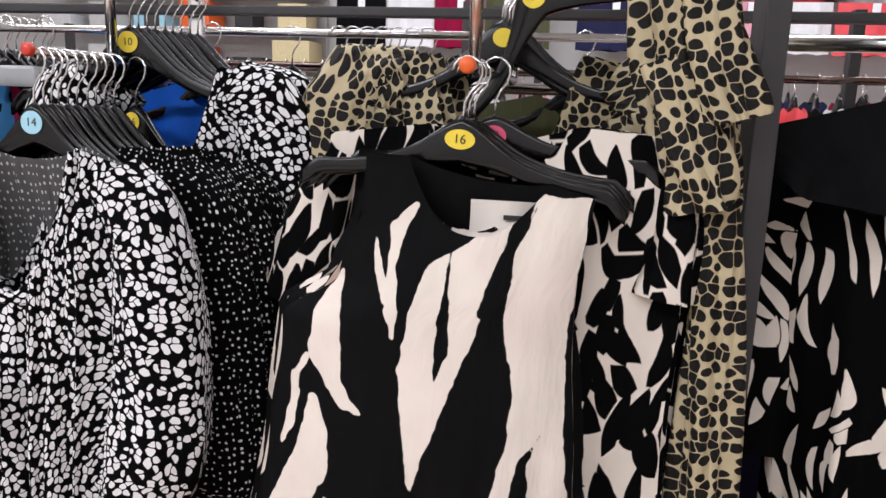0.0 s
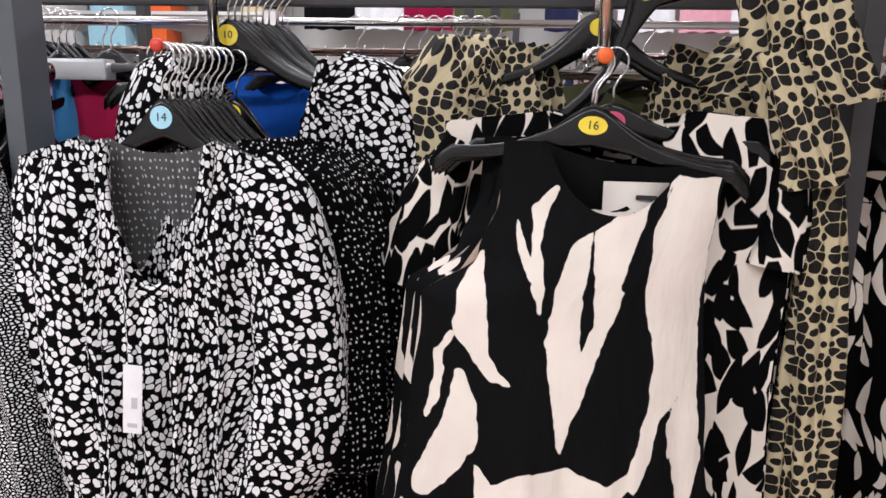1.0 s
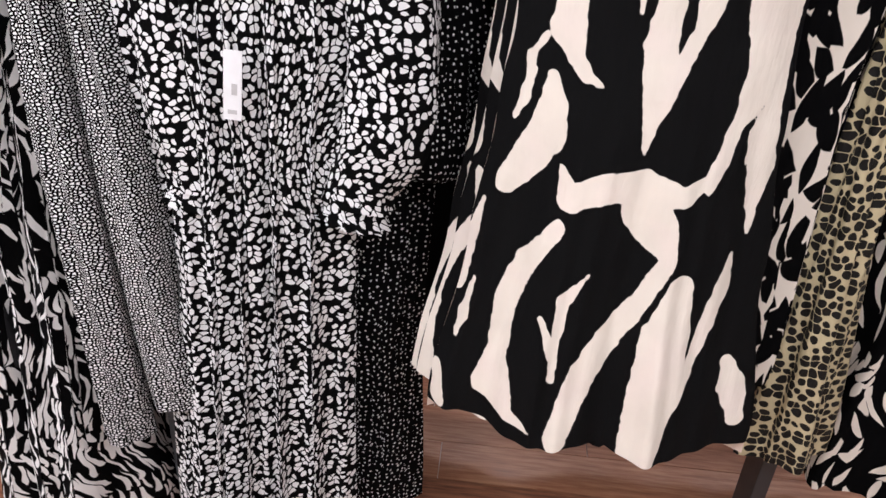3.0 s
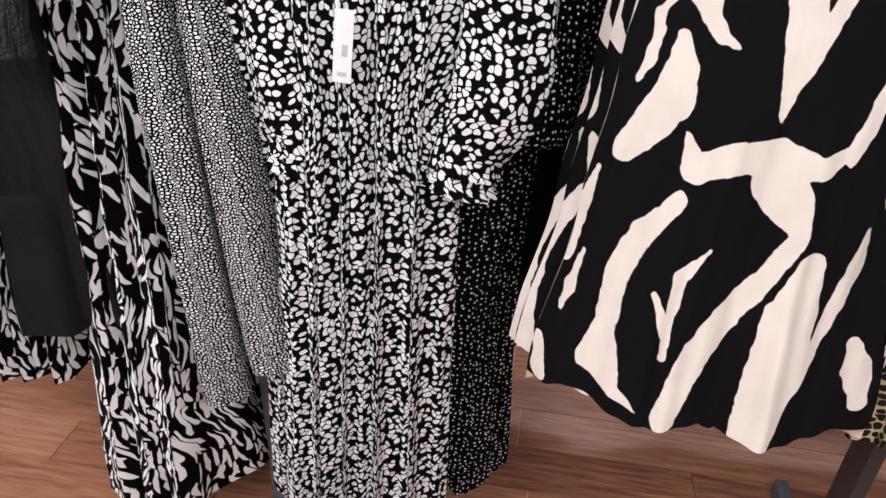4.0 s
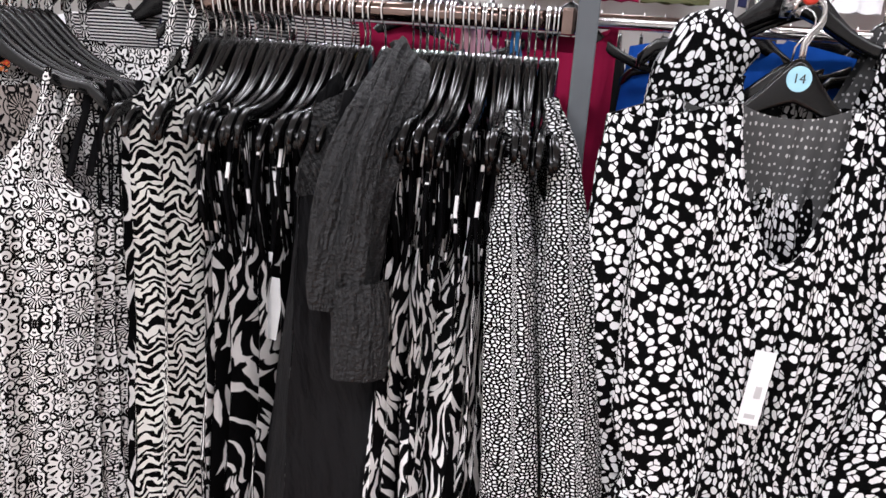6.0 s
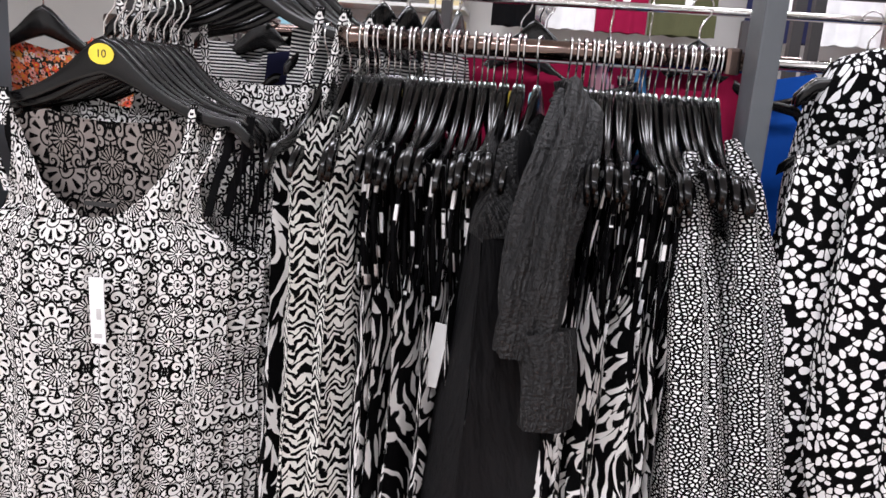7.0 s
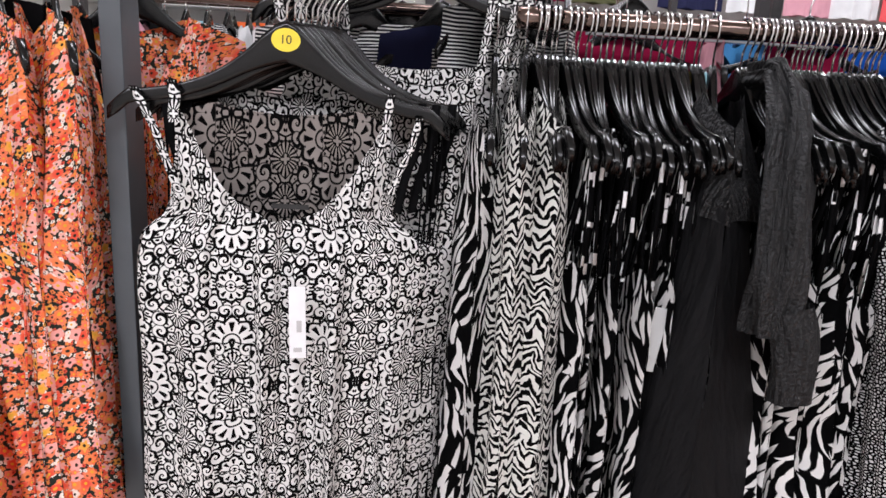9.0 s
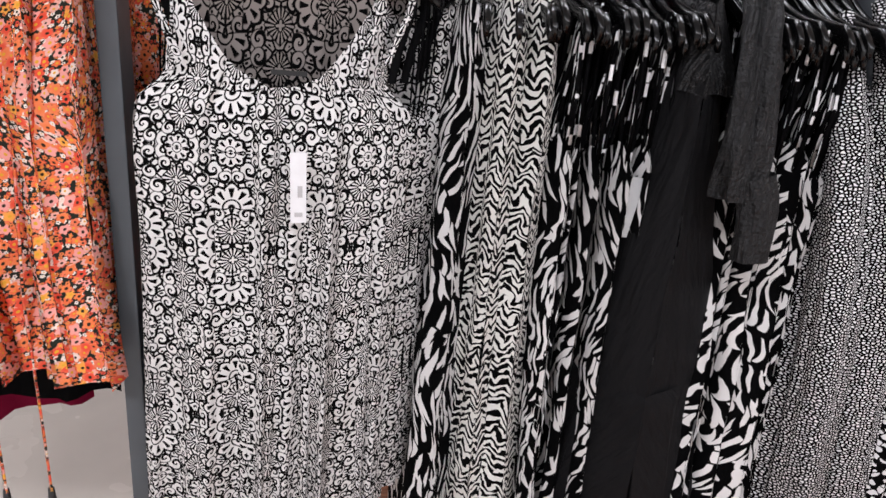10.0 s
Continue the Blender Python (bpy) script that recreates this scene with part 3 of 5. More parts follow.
def hose(points, radii, sides=18, flat=0.55, ripple=0.0, count=5, seed=1, rows=14, turn=0.0):
    """A sleeve or soft tube with gathers, open at its end; its print is laid out in metres."""
    r = random.Random(seed)
    ph = r.uniform(0, 6.28)
    pts = [Vector(p) for p in points]
    bm = bmesh.new()
    uv = bm.loops.layers.uv.new("UVMap")
    rings, run = [], 0.0
    spread = 0.85 + 2.2 * max(0.0, ripple - 0.08)
    last = None
    for j in range(rows + 1):
        t = j / rows * (len(pts) - 1)
        k = min(int(t), len(pts) - 2)
        f = t - k
        a, b, c, d = pts[max(k - 1, 0)], pts[k], pts[k + 1], pts[min(k + 2, len(pts) - 1)]
        p = 0.5 * (2 * b + (c - a) * f + (2 * a - 5 * b + 4 * c - d) * f * f + (3 * b - a - 3 * c + d) * f ** 3)
        rad = radii[k] + (radii[k + 1] - radii[k]) * (f * f * (3 - 2 * f))
        way = (pts[k + 1] - pts[k]).normalized()
        side = way.cross(Vector((math.sin(turn), math.cos(turn), 0))).normalized()
        up = way.cross(side)
        run += (p - last).length if last is not None else 0.0
        last = p
        ring = []
        for i in range(sides):
            an = 2 * math.pi * i / sides
            rr = rad * (1 + ripple * math.sin(count * an + ph + 2.0 * t) + ripple * 0.5 * math.sin(2.3 * count * an - t))
            ring.append((bm.verts.new(p + rr * (math.cos(an) * side + flat * math.sin(an) * up)), (an * rad * spread, -run)))
        rings.append(ring)
    for a, b in zip(rings, rings[1:]):
        for i in range(sides):
            n = (i + 1) % sides
            f = bm.faces.new((a[i][0], a[n][0], b[n][0], b[i][0]))
            wrap = 2 * math.pi * max(radii) * spread if n == 0 else 0.0
            for lp, q in zip(f.loops, (a[i][1], (a[n][1][0] + wrap, a[n][1][1]), (b[n][1][0] + wrap, b[n][1][1]), b[i][1])):
                lp[uv].uv = q
    return bm


def ribbon(points, width, thick=0.0016, uv_shift=0.0):
    """A flat strap along points, broad side to the front."""
    bm = bmesh.new()
    uv = bm.loops.layers.uv.new("UVMap")
    rows, run = [], 0.0
    pts = [Vector(p) for p in points]
    for i, p in enumerate(pts):
        if i:
            run += (p - pts[i - 1]).length
        rows.append([(bm.verts.new(p + Vector((dx, dy, 0))), (uv_shift + dx, -run)) for dx, dy in ((-width / 2, -thick), (width / 2, -thick), (width / 2, thick), (-width / 2, thick))])
    for a, b in zip(rows, rows[1:]):
        for k in range(4):
            n = (k + 1) % 4
            f = bm.faces.new((a[k][0], b[k][0], b[n][0], a[n][0]))
            for lp, q in zip(f.loops, (a[k][1], b[k][1], b[n][1], a[n][1])):
                lp[uv].uv = q
    return bm


# ---- hangers ----
def hanger_body(half=0.215, drop=0.085, hub=0.024):
    """Moulded hanger: a raised hub, two broad falling arms with rounded, turned-down ends."""
    bm = bmesh.new()
    rings, n = [], 34
    for i in range(n + 1):
        s = -1 + 2 * i / n
        a = abs(s)
        x = s * half
        mid = -0.106 - drop * (0.8 * (1 - math.exp(-(a / 0.38) ** 1.6)) + 0.2 * a) - 0.022 * max(0, a - 0.88) / 0.12
        tall = 0.0088 + 0.0155 * math.exp(-(a / 0.19) ** 2.0) + 0.004 * math.exp(-(a / 0.4) ** 2) + 0.0035 * max(0, a - 0.8) / 0.2
        thick = 0.0046 + 0.002 * math.exp(-(a / 0.2) ** 2) + 0.001 * a
        if a > 0.985:
            tall, thick = tall * 0.72, thick * 0.7
        tip = 0.006 * (1 - a) ** 3
        rings.append([bm.verts.new((x, thick * cy, mid + tip + tall * cz)) for cy, cz in
                      ((-0.7, 1.0), (-1.0, 0.75), (-1.0, -0.75), (-0.7, -1.0), (0.7, -1.0), (1.0, -0.75), (1.0, 0.75), (0.7, 1.0))])
    for a, b in zip(rings, rings[1:]):
        for k in range(8):
            bm.faces.new((a[k], a[(k + 1) % 8], b[(k + 1) % 8], b[k]))
    bm.faces.new(rings[0][::-1])
    bm.faces.new(rings[-1])
    return bm


def hook_points():
    pts = [(0, 0, -0.085), (0, 0, -0.052), (0.006, 0, -0.040), (0.016, 0, -0.028)]
    for k in range(9):
        a = math.radians(-35 + k * 27)
        pts.append((0.019 * math.cos(a), 0, -0.015 + 0.019 * math.sin(a)))
    return pts


TEMPLATES = []


def make_hanger(label, digit="", colour="yellow", ring=(0.0195, 0.0125), half=0.215, group="garment hangers", drop=0.085):
    ob = empty("clothes_hanger", None, label, "hanger", group)
    TEMPLATES.append(ob)
    part("bar", hanger_body(half, drop), M["hanger"], ob)
    part("hook", tube(hook_points(), 0.0017, 6), M["chrome"], ob, "bent chrome wire hook")
    if digit is not None:
        r = part("size_disc", disc(ring[0], ring[1], 0.0012, (0, -0.0083, -0.0985)), M[colour], ob, colour.replace("_", " ") + " size disc", smooth=False)
        if digit:
            lettering(digit, 0.0165, M["ink"], r, pose(0, -0.0098, -0.0985, 90, 0, 0))
    return ob


BARE = make_hanger("black plastic hanger with a chrome hook, hung on a rail", None)


def hang(x, y, z, rz=0.0, ry=0.0, source=None):
    return copy_thing(source or BARE, pose(x, y, z, 0, ry, rz))


def place(source, m):
    return copy_thing(source, m)


# ---- garments ----
def garment(name, spec, front, back, label, group="", m=None, nx=40, nz=36, seed=1, category="dress"):
    ob = empty(name, m, label, category, group)
    part("front_panel", panel(True, spec, nx, nz, seed), M[front], ob)
    part("back_panel", panel(False, spec, max(12, nx // 2), max(12, nz // 2), seed + 50), M[back], ob)
    return ob


def price_tag(parent, x, y, z, w=0.026, h=0.092, ry=0.0, rx=0.0, mark=True):
    t = part("price_tag", box(w, 0.0012, h, (0, 0, -h / 2), 0.0004), M["card"], parent, "white card swing tag", pose(x, y, z, rx, ry, 0), smooth=False)
    if mark:
        part("print_bar", box(w * 0.3, 0.0006, h * 0.16, (w * 0.1, -0.0009, -h * 0.55)), M["faint_print"], t, smooth=False)
        part("print_bar", box(w * 0.5, 0.0006, h * 0.06, (0, -0.0009, -h * 0.88)), M["faint_print"], t, smooth=False)
    return t


def sleeve(parent, mat, points, radii, **more):
    return part("sleeve", hose(points, radii, **more), M[mat], parent)


# ---- floor, walls, ceiling ----
fl = part("floor", box(9.5, 10.0, 0.1, (-0.9, 2.2, -0.05)), M["screed"], None, smooth=False)
tagged(fl, "pale polished screed floor", "floor", "", "structure")
wf = empty("floor_wood", None, "red-brown wood-look plank floor under the rack", "floor", "", "structure")
W_PL, L_PL = 0.15, 1.25
planks = {}
for r in range(17):
    x, stop = -2.23, 2.6
    run = 0.35 + (r * 0.43) % 0.9
    while x < stop - 0.01:
        size = round(min(run, stop - x), 3)
        if size not in planks:
            planks[size] = bpy.data.meshes.new("plank")
            _b = box(size - 0.002, W_PL - 0.002, 0.006, (0, 0, 0.003), 0.0008)
            _b.to_mesh(planks[size])
            _b.free()
        link("plank", planks[size], M["wood"], wf, "", pose(x + size / 2, -0.55 + r * W_PL, 0.0))
        x, run = x + size, L_PL
for nm, s, at in (("wall_back", (9.5, 0.12, CEILING), (-0.9, 5.75, CEILING / 2)), ("wall_front", (9.5, 0.12, CEILING), (-0.9, -2.86, CEILING / 2)),
                  ("wall_west", (0.12, 8.5, CEILING), (-5.6, 1.45, CEILING / 2)), ("wall_east", (0.12, 8.5, CEILING), (3.8, 1.45, CEILING / 2))):
    tagged(part(nm, box(*s, at), M["wall"], None, smooth=False), "painted shop wall", "wall", "", "structure")
tagged(part("ceiling", box(9.5, 8.8, 0.1, (-0.9, 1.45, CEILING + 0.05)), M["ceiling"], None, smooth=False), "white shop ceiling", "ceiling", "", "structure")
for x, y, share in LAMP_SPOTS:
    lamp = bpy.data.lights.new("ceiling_lamp", "AREA")
    lamp.shape, lamp.size, lamp.size_y, lamp.energy, lamp.color = "RECTANGLE", 1.1, 0.4, LAMP_POWER * share, (0.95, 0.945, 1.03)
    tagged(new("ceiling_lamp", lamp), "white ceiling light panel", "lamp", "ceiling lights").matrix_basis = pose(x, y, CEILING - 0.02)

# ---- display rack ----
POSTS = (-3.48, -2.21, -1.001, 0.245, 1.49)
rack = empty("display_rack", None, "grey steel clothes display rack with chrome rails", "clothes rack")
for x in POSTS:
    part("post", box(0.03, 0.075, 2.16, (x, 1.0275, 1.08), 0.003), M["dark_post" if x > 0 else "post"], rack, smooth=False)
    part("foot", box(0.032, 0.36, 0.05, (x, 1.12, 0.031), 0.006), M["post"], rack, smooth=False)
part("top_rail", box(4.97, 0.05, 0.03, (-0.995, 1.30, 1.855), 0.006), M["chrome"], rack, "polished chrome top rail", smooth=False)
part("top_channel", box(4.97, 0.03, 0.016, (-0.995, 1.29, 1.812), 0.003), M["dark_post"], rack, smooth=False)
part("clear_rail", box(0.46, 0.04, 0.04, (-1.24, 1.30, 1.686), 0.006), M["acrylic"], rack, "clear plastic covered rail", smooth=False)
part("back_rail", tube([(-1.02, 1.31, 1.690), (0.24, 1.31, 1.690)], 0.010, 12), M["chrome"], rack, "thin chrome back rail")
part("back_rail", tube([(-2.24, 1.42, 1.70), (-1.6, 1.42, 1.70)], 0.012, 12), M["dark_chrome"], rack)
part("hang_rail", tube([(-1.60, 1.09, 1.676), (-1.0, 1.09, 1.676)], 0.0155, 20), M["dark_chrome"], rack, "thick smoked chrome hanging rail")
part("rail_socket", box(0.022, 0.04, 0.04, (-1.028, 1.09, 1.676), 0.006), M["dark_chrome"], rack, "dark metal rail socket", smooth=False)
part("rail_socket", tube([(-1.635, 1.09, 1.676), (-1.59, 1.09, 1.676)], 0.0175, 20), M["dark_chrome"], rack)
part("link_rail", tube([(-3.47, 1.10, 1.78), (-2.25, 1.10, 1.78)], 0.012, 12), M["chrome"], rack)
part("link_rail", tube([(0.25, 1.15, 1.76), (1.48, 1.15, 1.76)], 0.012, 12), M["chrome"], rack)


def face_arm(x0, x1, y1, z, cap, pole=True, pole_y=1.1, y0=1.31, cap_r=0.0115):
    """An arm that stands out from the back rail, with a drop pole and a rubber cap at its end."""
    part("arm", tube([(x0, y0, z), (x1, y1, z)], 0.0065, 12), M["chrome"], rack, "chrome face-out arm")
    part("end_cap", tube([(x1, y1 + 0.004, z), (x1, y1 - 0.001, z), (x1, y1 - 0.006, z), (x1, y1 - 0.009, z)], [0.006, cap_r, cap_r, cap_r * 0.75], 20), M[cap], rack, cap.replace("_", " "))
    if pole:
        t = (pole_y - y0) / (y1 - y0)
        px = x0 + (x1 - x0) * t
        part("drop_pole", tube([(px, pole_y, z - 0.012), (px, pole_y, z + 0.42)], 0.0085, 16), M["chrome"], rack, "upright chrome pole")


face_arm(-0.70, -0.735, 0.925, 1.712, "red_cap", True, 1.09, cap_r=0.0095)
face_arm(-0.10, -0.126, 0.905, 1.704, "orange_cap", True, 0.946, cap_r=0.0105)
face_arm(-0.70, -0.71, 1.07, 1.838, "red_cap", False)
face_arm(-0.12, -0.11, 1.02, 1.858, "orange_cap", False)
face_arm(-1.86, -1.965, 0.94, 1.718, "red_cap", False, y0=1.42)
face_arm(-1.76, -1.83, 1.06, 1.865, "red_cap", False, y0=1.42)
for x in (-0.70, -0.11):
    part("bracket", box(0.03, 0.012, 0.16, (x, 1.327, 1.78), 0.003), M["chrome"], rack, smooth=False)

# ---- bay with the brush-print and dotted dresses ----
FRONT_YELLOW = "black plastic hanger with a yellow size disc reading 16"
hang(-0.128, 0.928, 1.712, -3, 3.5, make_hanger(FRONT_YELLOW, "16", "yellow", drop=0.046))
LEVEL = make_hanger("black plastic hanger with a chrome hook inside a brush print dress", None, drop=0.046)
SHIFT = dict(sh=0.150, nw=0.092, top=-0.135, nd=0.076, bd=0.012, slope=0.10, neck=2.3, hem=-1.005, dip=-0.012, tilt=-0.022,
             width=[(-0.12, 0.150), (-0.195, 0.144), (-0.275, 0.152), (-0.338, 0.192), (-0.5, 0.204), (-0.7, 0.228), (-1.0, 0.272)],
             deep=[(-0.13, 0.014), (-0.3, 0.045), (-0.6, 0.06), (-1.0, 0.075)], fold=0.012, count=2.8, yoke=-0.45, lean=0.10,
             skew=[(-0.12, 0.025), (-0.195, 0.016), (-0.275, -0.003), (-0.338, -0.042), (-1.0, -0.045)], brush=(0.0, 0.0))
shift = garment("shift_dress", SHIFT, "hero", "hero", "sleeveless shift dress with large black and cream brush print", "brush print dresses", pose(-0.128, 0.905, 1.712, 0, 0, -3), 150, 210, 3)
part("neck_facing", ribbon([(0.054, 0.010, -0.172), (0.054, 0.010, -0.19), (0.054, 0.006, -0.216)], 0.086, 0.001), M["facing"], shift, "white facing inside the neck")
part("neck_label", box(0.028, 0.001, 0.006, (0.068, 0.004, -0.192)), M["ink"], shift, "small dark neck label", smooth=False)
part("lining", panel(False, dict(SHIFT, hem=-1.035, top=-0.2, nd=0.04, bd=0.0), 20, 16, 9), M["lining"], shift, "pale pink lining at the hem")
behind = garment("shift_dress", dict(SHIFT, brush=(0.10, 0.05)), "hero", "hero", "sleeveless brush print dress behind the first of its row", "brush print dresses", pose(-0.136, 0.945, 1.712, 0, 1.0, -4), 48, 60, 5)
hang(-0.131, 0.948, 1.712, -4, 2.0, LEVEL)
for k in range(2):
    hang(-0.128 + 0.004 * k, 0.963 + 0.014 * k, 1.712, -5 - k, 1.5 - k, LEVEL)
    place(behind, pose(-0.155 + 0.045 * k, 0.96 + 0.014 * k, 1.712, 0, 0.5, -5 + 2 * k))

hang(-0.10, 0.996, 1.716, -8, -1, make_hanger("black plastic hanger with a pink size disc reading 18", "18", "pink_disc", (0.018, 0.014), 0.225, drop=0.028))
TUNIC = dict(sh=0.255, nw=0.10, top=-0.084, nd=0.07, bd=0.02, slope=0.10, hem=-0.99, neck=2.2,
             width=[(-0.1, 0.255), (-0.25, 0.25), (-0.5, 0.235), (-1.0, 0.245)], deep=[(-0.1, 0.012), (-0.3, 0.04), (-1.0, 0.055)], fold=0.014, count=3.0, yoke=-0.3, lean=0.03)
for k in range(3):
    tunic = garment("tunic_dress", TUNIC, "zebra_big", "zebra_big", "black and cream zebra print dress with flared short sleeves", "zebra print tunics", pose(-0.092 + 0.01 * k, 1.0 + 0.022 * k, 1.716, 0, -1, -8 - 2 * k), 34, 30, 11 + k)
    sleeve(tunic, "zebra_big", [(-0.225, 0, -0.13), (-0.275, -0.01, -0.24), (-0.302, -0.015, -0.355)], [0.03, 0.055, 0.064], flat=0.45, ripple=0.10, seed=k + 3)
    sleeve(tunic, "zebra_big", [(0.232, -0.01, -0.10), (0.236, -0.02, -0.22), (0.222, -0.025, -0.30)], [0.015, 0.026, 0.034], flat=0.5, ripple=0.12, seed=k + 4)

# leopard dresses on the upper arm
LEO = dict(sh=0.20, nw=0.115, top=-0.118, nd=0.24, bd=0.22, slope=0.32, hem=-1.27, neck=2.0,
           width=[(-0.1, 0.20), (-0.25, 0.205), (-0.4, 0.20), (-0.7, 0.21), (-1.3, 0.25)], deep=[(-0.1, 0.015), (-0.3, 0.05), (-1.2, 0.06)], fold=0.018, count=4.0, yoke=-0.3)
leo = garment("leopard_dress", LEO, "leopard", "leopard", "olive-tan leopard print dress with gathered sleeves", "leopard dresses", pose(-0.105, 1.165, 1.858, 0, 0, -2), 40, 34, 21)
for sx in (-1, 1):
    sleeve(leo, "leopard", [(sx * 0.17, 0, -0.15), (sx * 0.235, -0.015, -0.19), (sx * 0.262, -0.02, -0.30), (sx * 0.262, -0.02, -0.42)], [0.045, 0.074, 0.080, 0.05], sides=40, flat=0.6, ripple=0.10, count=7, seed=4 + sx)
hang(-0.106, 1.15, 1.858, -2, 0, make_hanger("black plastic hanger with a pale disc among leopard dresses", "", "yellow", (0.016, 0.014)))
for k in range(8):
    hang(-0.108 + 0.003 * k, 1.168 + 0.013 * k, 1.858, -6 + (k * 5) % 11, 3.0 - (k * 7) % 6)
    if k in (1, 3):
        place(leo, pose(-0.10 + 0.012 * k, 1.172 + 0.02 * k, 1.858, 0, 0, 2 * k))
# the tilted leopard dress whose sleeve hangs over the front
hang(-0.11, 1.045, 1.885, -10, -34, make_hanger("tilted black hanger with a yellow disc reading 16", "16", "yellow", (0.0165, 0.0165)))
slung = empty("leopard_dress", None, "leopard print dress slipping off a tilted hanger", "dress", "leopard dresses")
part("front_panel", hose([(0.11, 1.02, 1.98), (0.125, 0.995, 1.78), (0.160, 0.98, 1.62), (0.198, 0.97, 1.46), (0.210, 0.96, 1.1), (0.225, 0.95, 0.57)], [0.048, 0.053, 0.046, 0.031, 0.040, 0.072], 60, 0.75, 0.22, 4, 6, 60), M["leopard"], slung)
sleeve(slung, "leopard", [(0.14, 0.98, 1.92), (0.155, 0.96, 1.80), (0.172, 0.945, 1.71), (0.190, 0.94, 1.645)], [0.028, 0.034, 0.036, 0.044], sides=48, flat=0.6, ripple=0.22, count=4, seed=8, rows=24)
sleeve(slung, "leopard", [(0.12, 0.965, 1.72), (0.145, 0.945, 1.63), (0.165, 0.938, 1.57), (0.172, 0.94, 1.54)], [0.032, 0.036, 0.036, 0.038], sides=48, flat=0.6, ripple=0.22, count=4, seed=12, rows=24)

# dotted dresses
NARROW = make_hanger("black plastic hanger with a chrome hook inside a dotted dress", None, half=0.160, drop=0.072)
hang(-0.732, 0.925, 1.712, 4, 1.0, make_hanger("black hanger with a pale blue size disc reading 14", "14", "pale_blue", (0.0155, 0.0160), 0.160, drop=0.072))
DOT = dict(sh=0.165, nw=0.075, top=-0.128, nd=0.205, bd=0.02, slope=0.36, neck=2.3, hem=-1.46,
           width=[(-0.12, 0.165), (-0.22, 0.168), (-0.3, 0.17), (-0.45, 0.165), (-0.56, 0.152), (-0.75, 0.150), (-1.0, 0.155), (-1.46, 0.165)],
           deep=[(-0.12, 0.012), (-0.3, 0.045), (-0.55, 0.05), (-1.4, 0.06)], fold=0.016, count=5.5, yoke=-0.20, pleat=(0.004, 11.0), lean=0.05,
           gather=[(-0.12, 1.35), (-0.25, 1.3), (-0.42, 0.95), (-0.60, 1.15), (-0.72, 0.75), (-1.46, 0.7)])
dot = garment("dotted_dress", DOT, "dot", "dot_inside", "black maxi dress with white blot print and gathered V neck", "dotted dresses", pose(-0.732, 0.905, 1.712, 0, 0.5, 4), 96, 90, 31)
sleeve(dot, "dot", [(0.125, 0, -0.165), (0.175, -0.012, -0.24), (0.200, -0.03, -0.40), (0.195, -0.045, -0.54), (0.160, -0.05, -0.635), (0.155, -0.05, -0.665)],
       [0.045, 0.056, 0.066, 0.072, 0.052, 0.058], sides=36, flat=0.62, ripple=0.05, count=6, seed=15, rows=26)
sleeve(dot, "dot", [(-0.115, 0, -0.165), (-0.125, -0.012, -0.24), (-0.128, -0.02, -0.40), (-0.120, -0.025, -0.54), (-0.105, -0.03, -0.635), (-0.105, -0.03, -0.665)],
       [0.042, 0.050, 0.052, 0.055, 0.045, 0.050], sides=36, flat=0.62, ripple=0.05, count=6, seed=13, rows=26)
for cx, cz in ((0.155, -0.662), (-0.105, -0.662)):
    part("cuff", hose([(cx, -0.05 if cx > 0 else -0.03, cz + 0.012), (cx - 0.004, -0.052 if cx > 0 else -0.032, cz - 0.010), (cx - 0.008, -0.05 if cx > 0 else -0.03, cz - 0.032)], [0.050, 0.047, 0.060] if cx > 0 else [0.044, 0.040, 0.050], 60, 0.62, 0.09, 13, 21, 10), M["dot"], dot, "gathered elastic cuff with a frill")
part("neck_ruffle", hose([(-0.075, -0.012, -0.135), (-0.066, -0.03, -0.23), (-0.03, -0.045, -0.315), (0.0, -0.05, -0.335), (0.03, -0.045, -0.315), (0.066, -0.03, -0.23), (0.075, -0.012, -0.135)],
     [0.009, 0.011, 0.012, 0.012, 0.012, 0.011, 0.009], 10, 0.7, 0.22, 3, 5, 60), M["dot"], dot)
price_tag(dot, -0.014, -0.097, -0.425, 0.026, 0.10, 4)
hang(-0.728, 0.938, 1.712, 3, 0.5, NARROW)
place(dot, pose(-0.80, 0.965, 1.712, 0, 0, 10))
SPECK = dict(DOT, nd=0.10, width=[(-0.12, 0.165), (-0.3, 0.19), (-0.6, 0.18), (-1.0, 0.17), (-1.5, 0.19)], hem=-1.50, lean=0.0)
speck = garment("spotted_dress", SPECK, "speck", "speck", "black maxi dress with tiny white dots", "spotted dresses", pose(-0.715, 0.985, 1.712, 0, 0, 2), 34, 30, 41)
for sx in (-1, 1):
    sleeve(speck, "speck", [(sx * 0.135, 0, -0.17), (sx * 0.175, 0, -0.24), (sx * 0.205, 0, -0.40), (sx * 0.21, 0, -0.62), (sx * 0.20, 0, -0.66)], [0.045, 0.055, 0.06, 0.066, 0.05], flat=0.5, ripple=0.06, seed=24 + sx)
hang(-0.726, 0.952, 1.712, 2, 0.5, NARROW)
for k in range(7):
    hang(-0.724 + 0.005 * k, 0.963 + 0.0145 * k, 1.712, -2.0 + (k * 37 % 9), 0.8 * (k % 3), NARROW)
    if k < 6:
        place(speck, pose(-0.698 + 0.009 * k, 0.998 + 0.015 * k, 1.712, 0, 0, 1 + (k * 37 % 5)))
hang(-0.69, 1.108, 1.712, -14, 4, make_hanger("black hanger with a yellow disc reading 16, askew", "16", "yellow", (0.0155, 0.0155)))

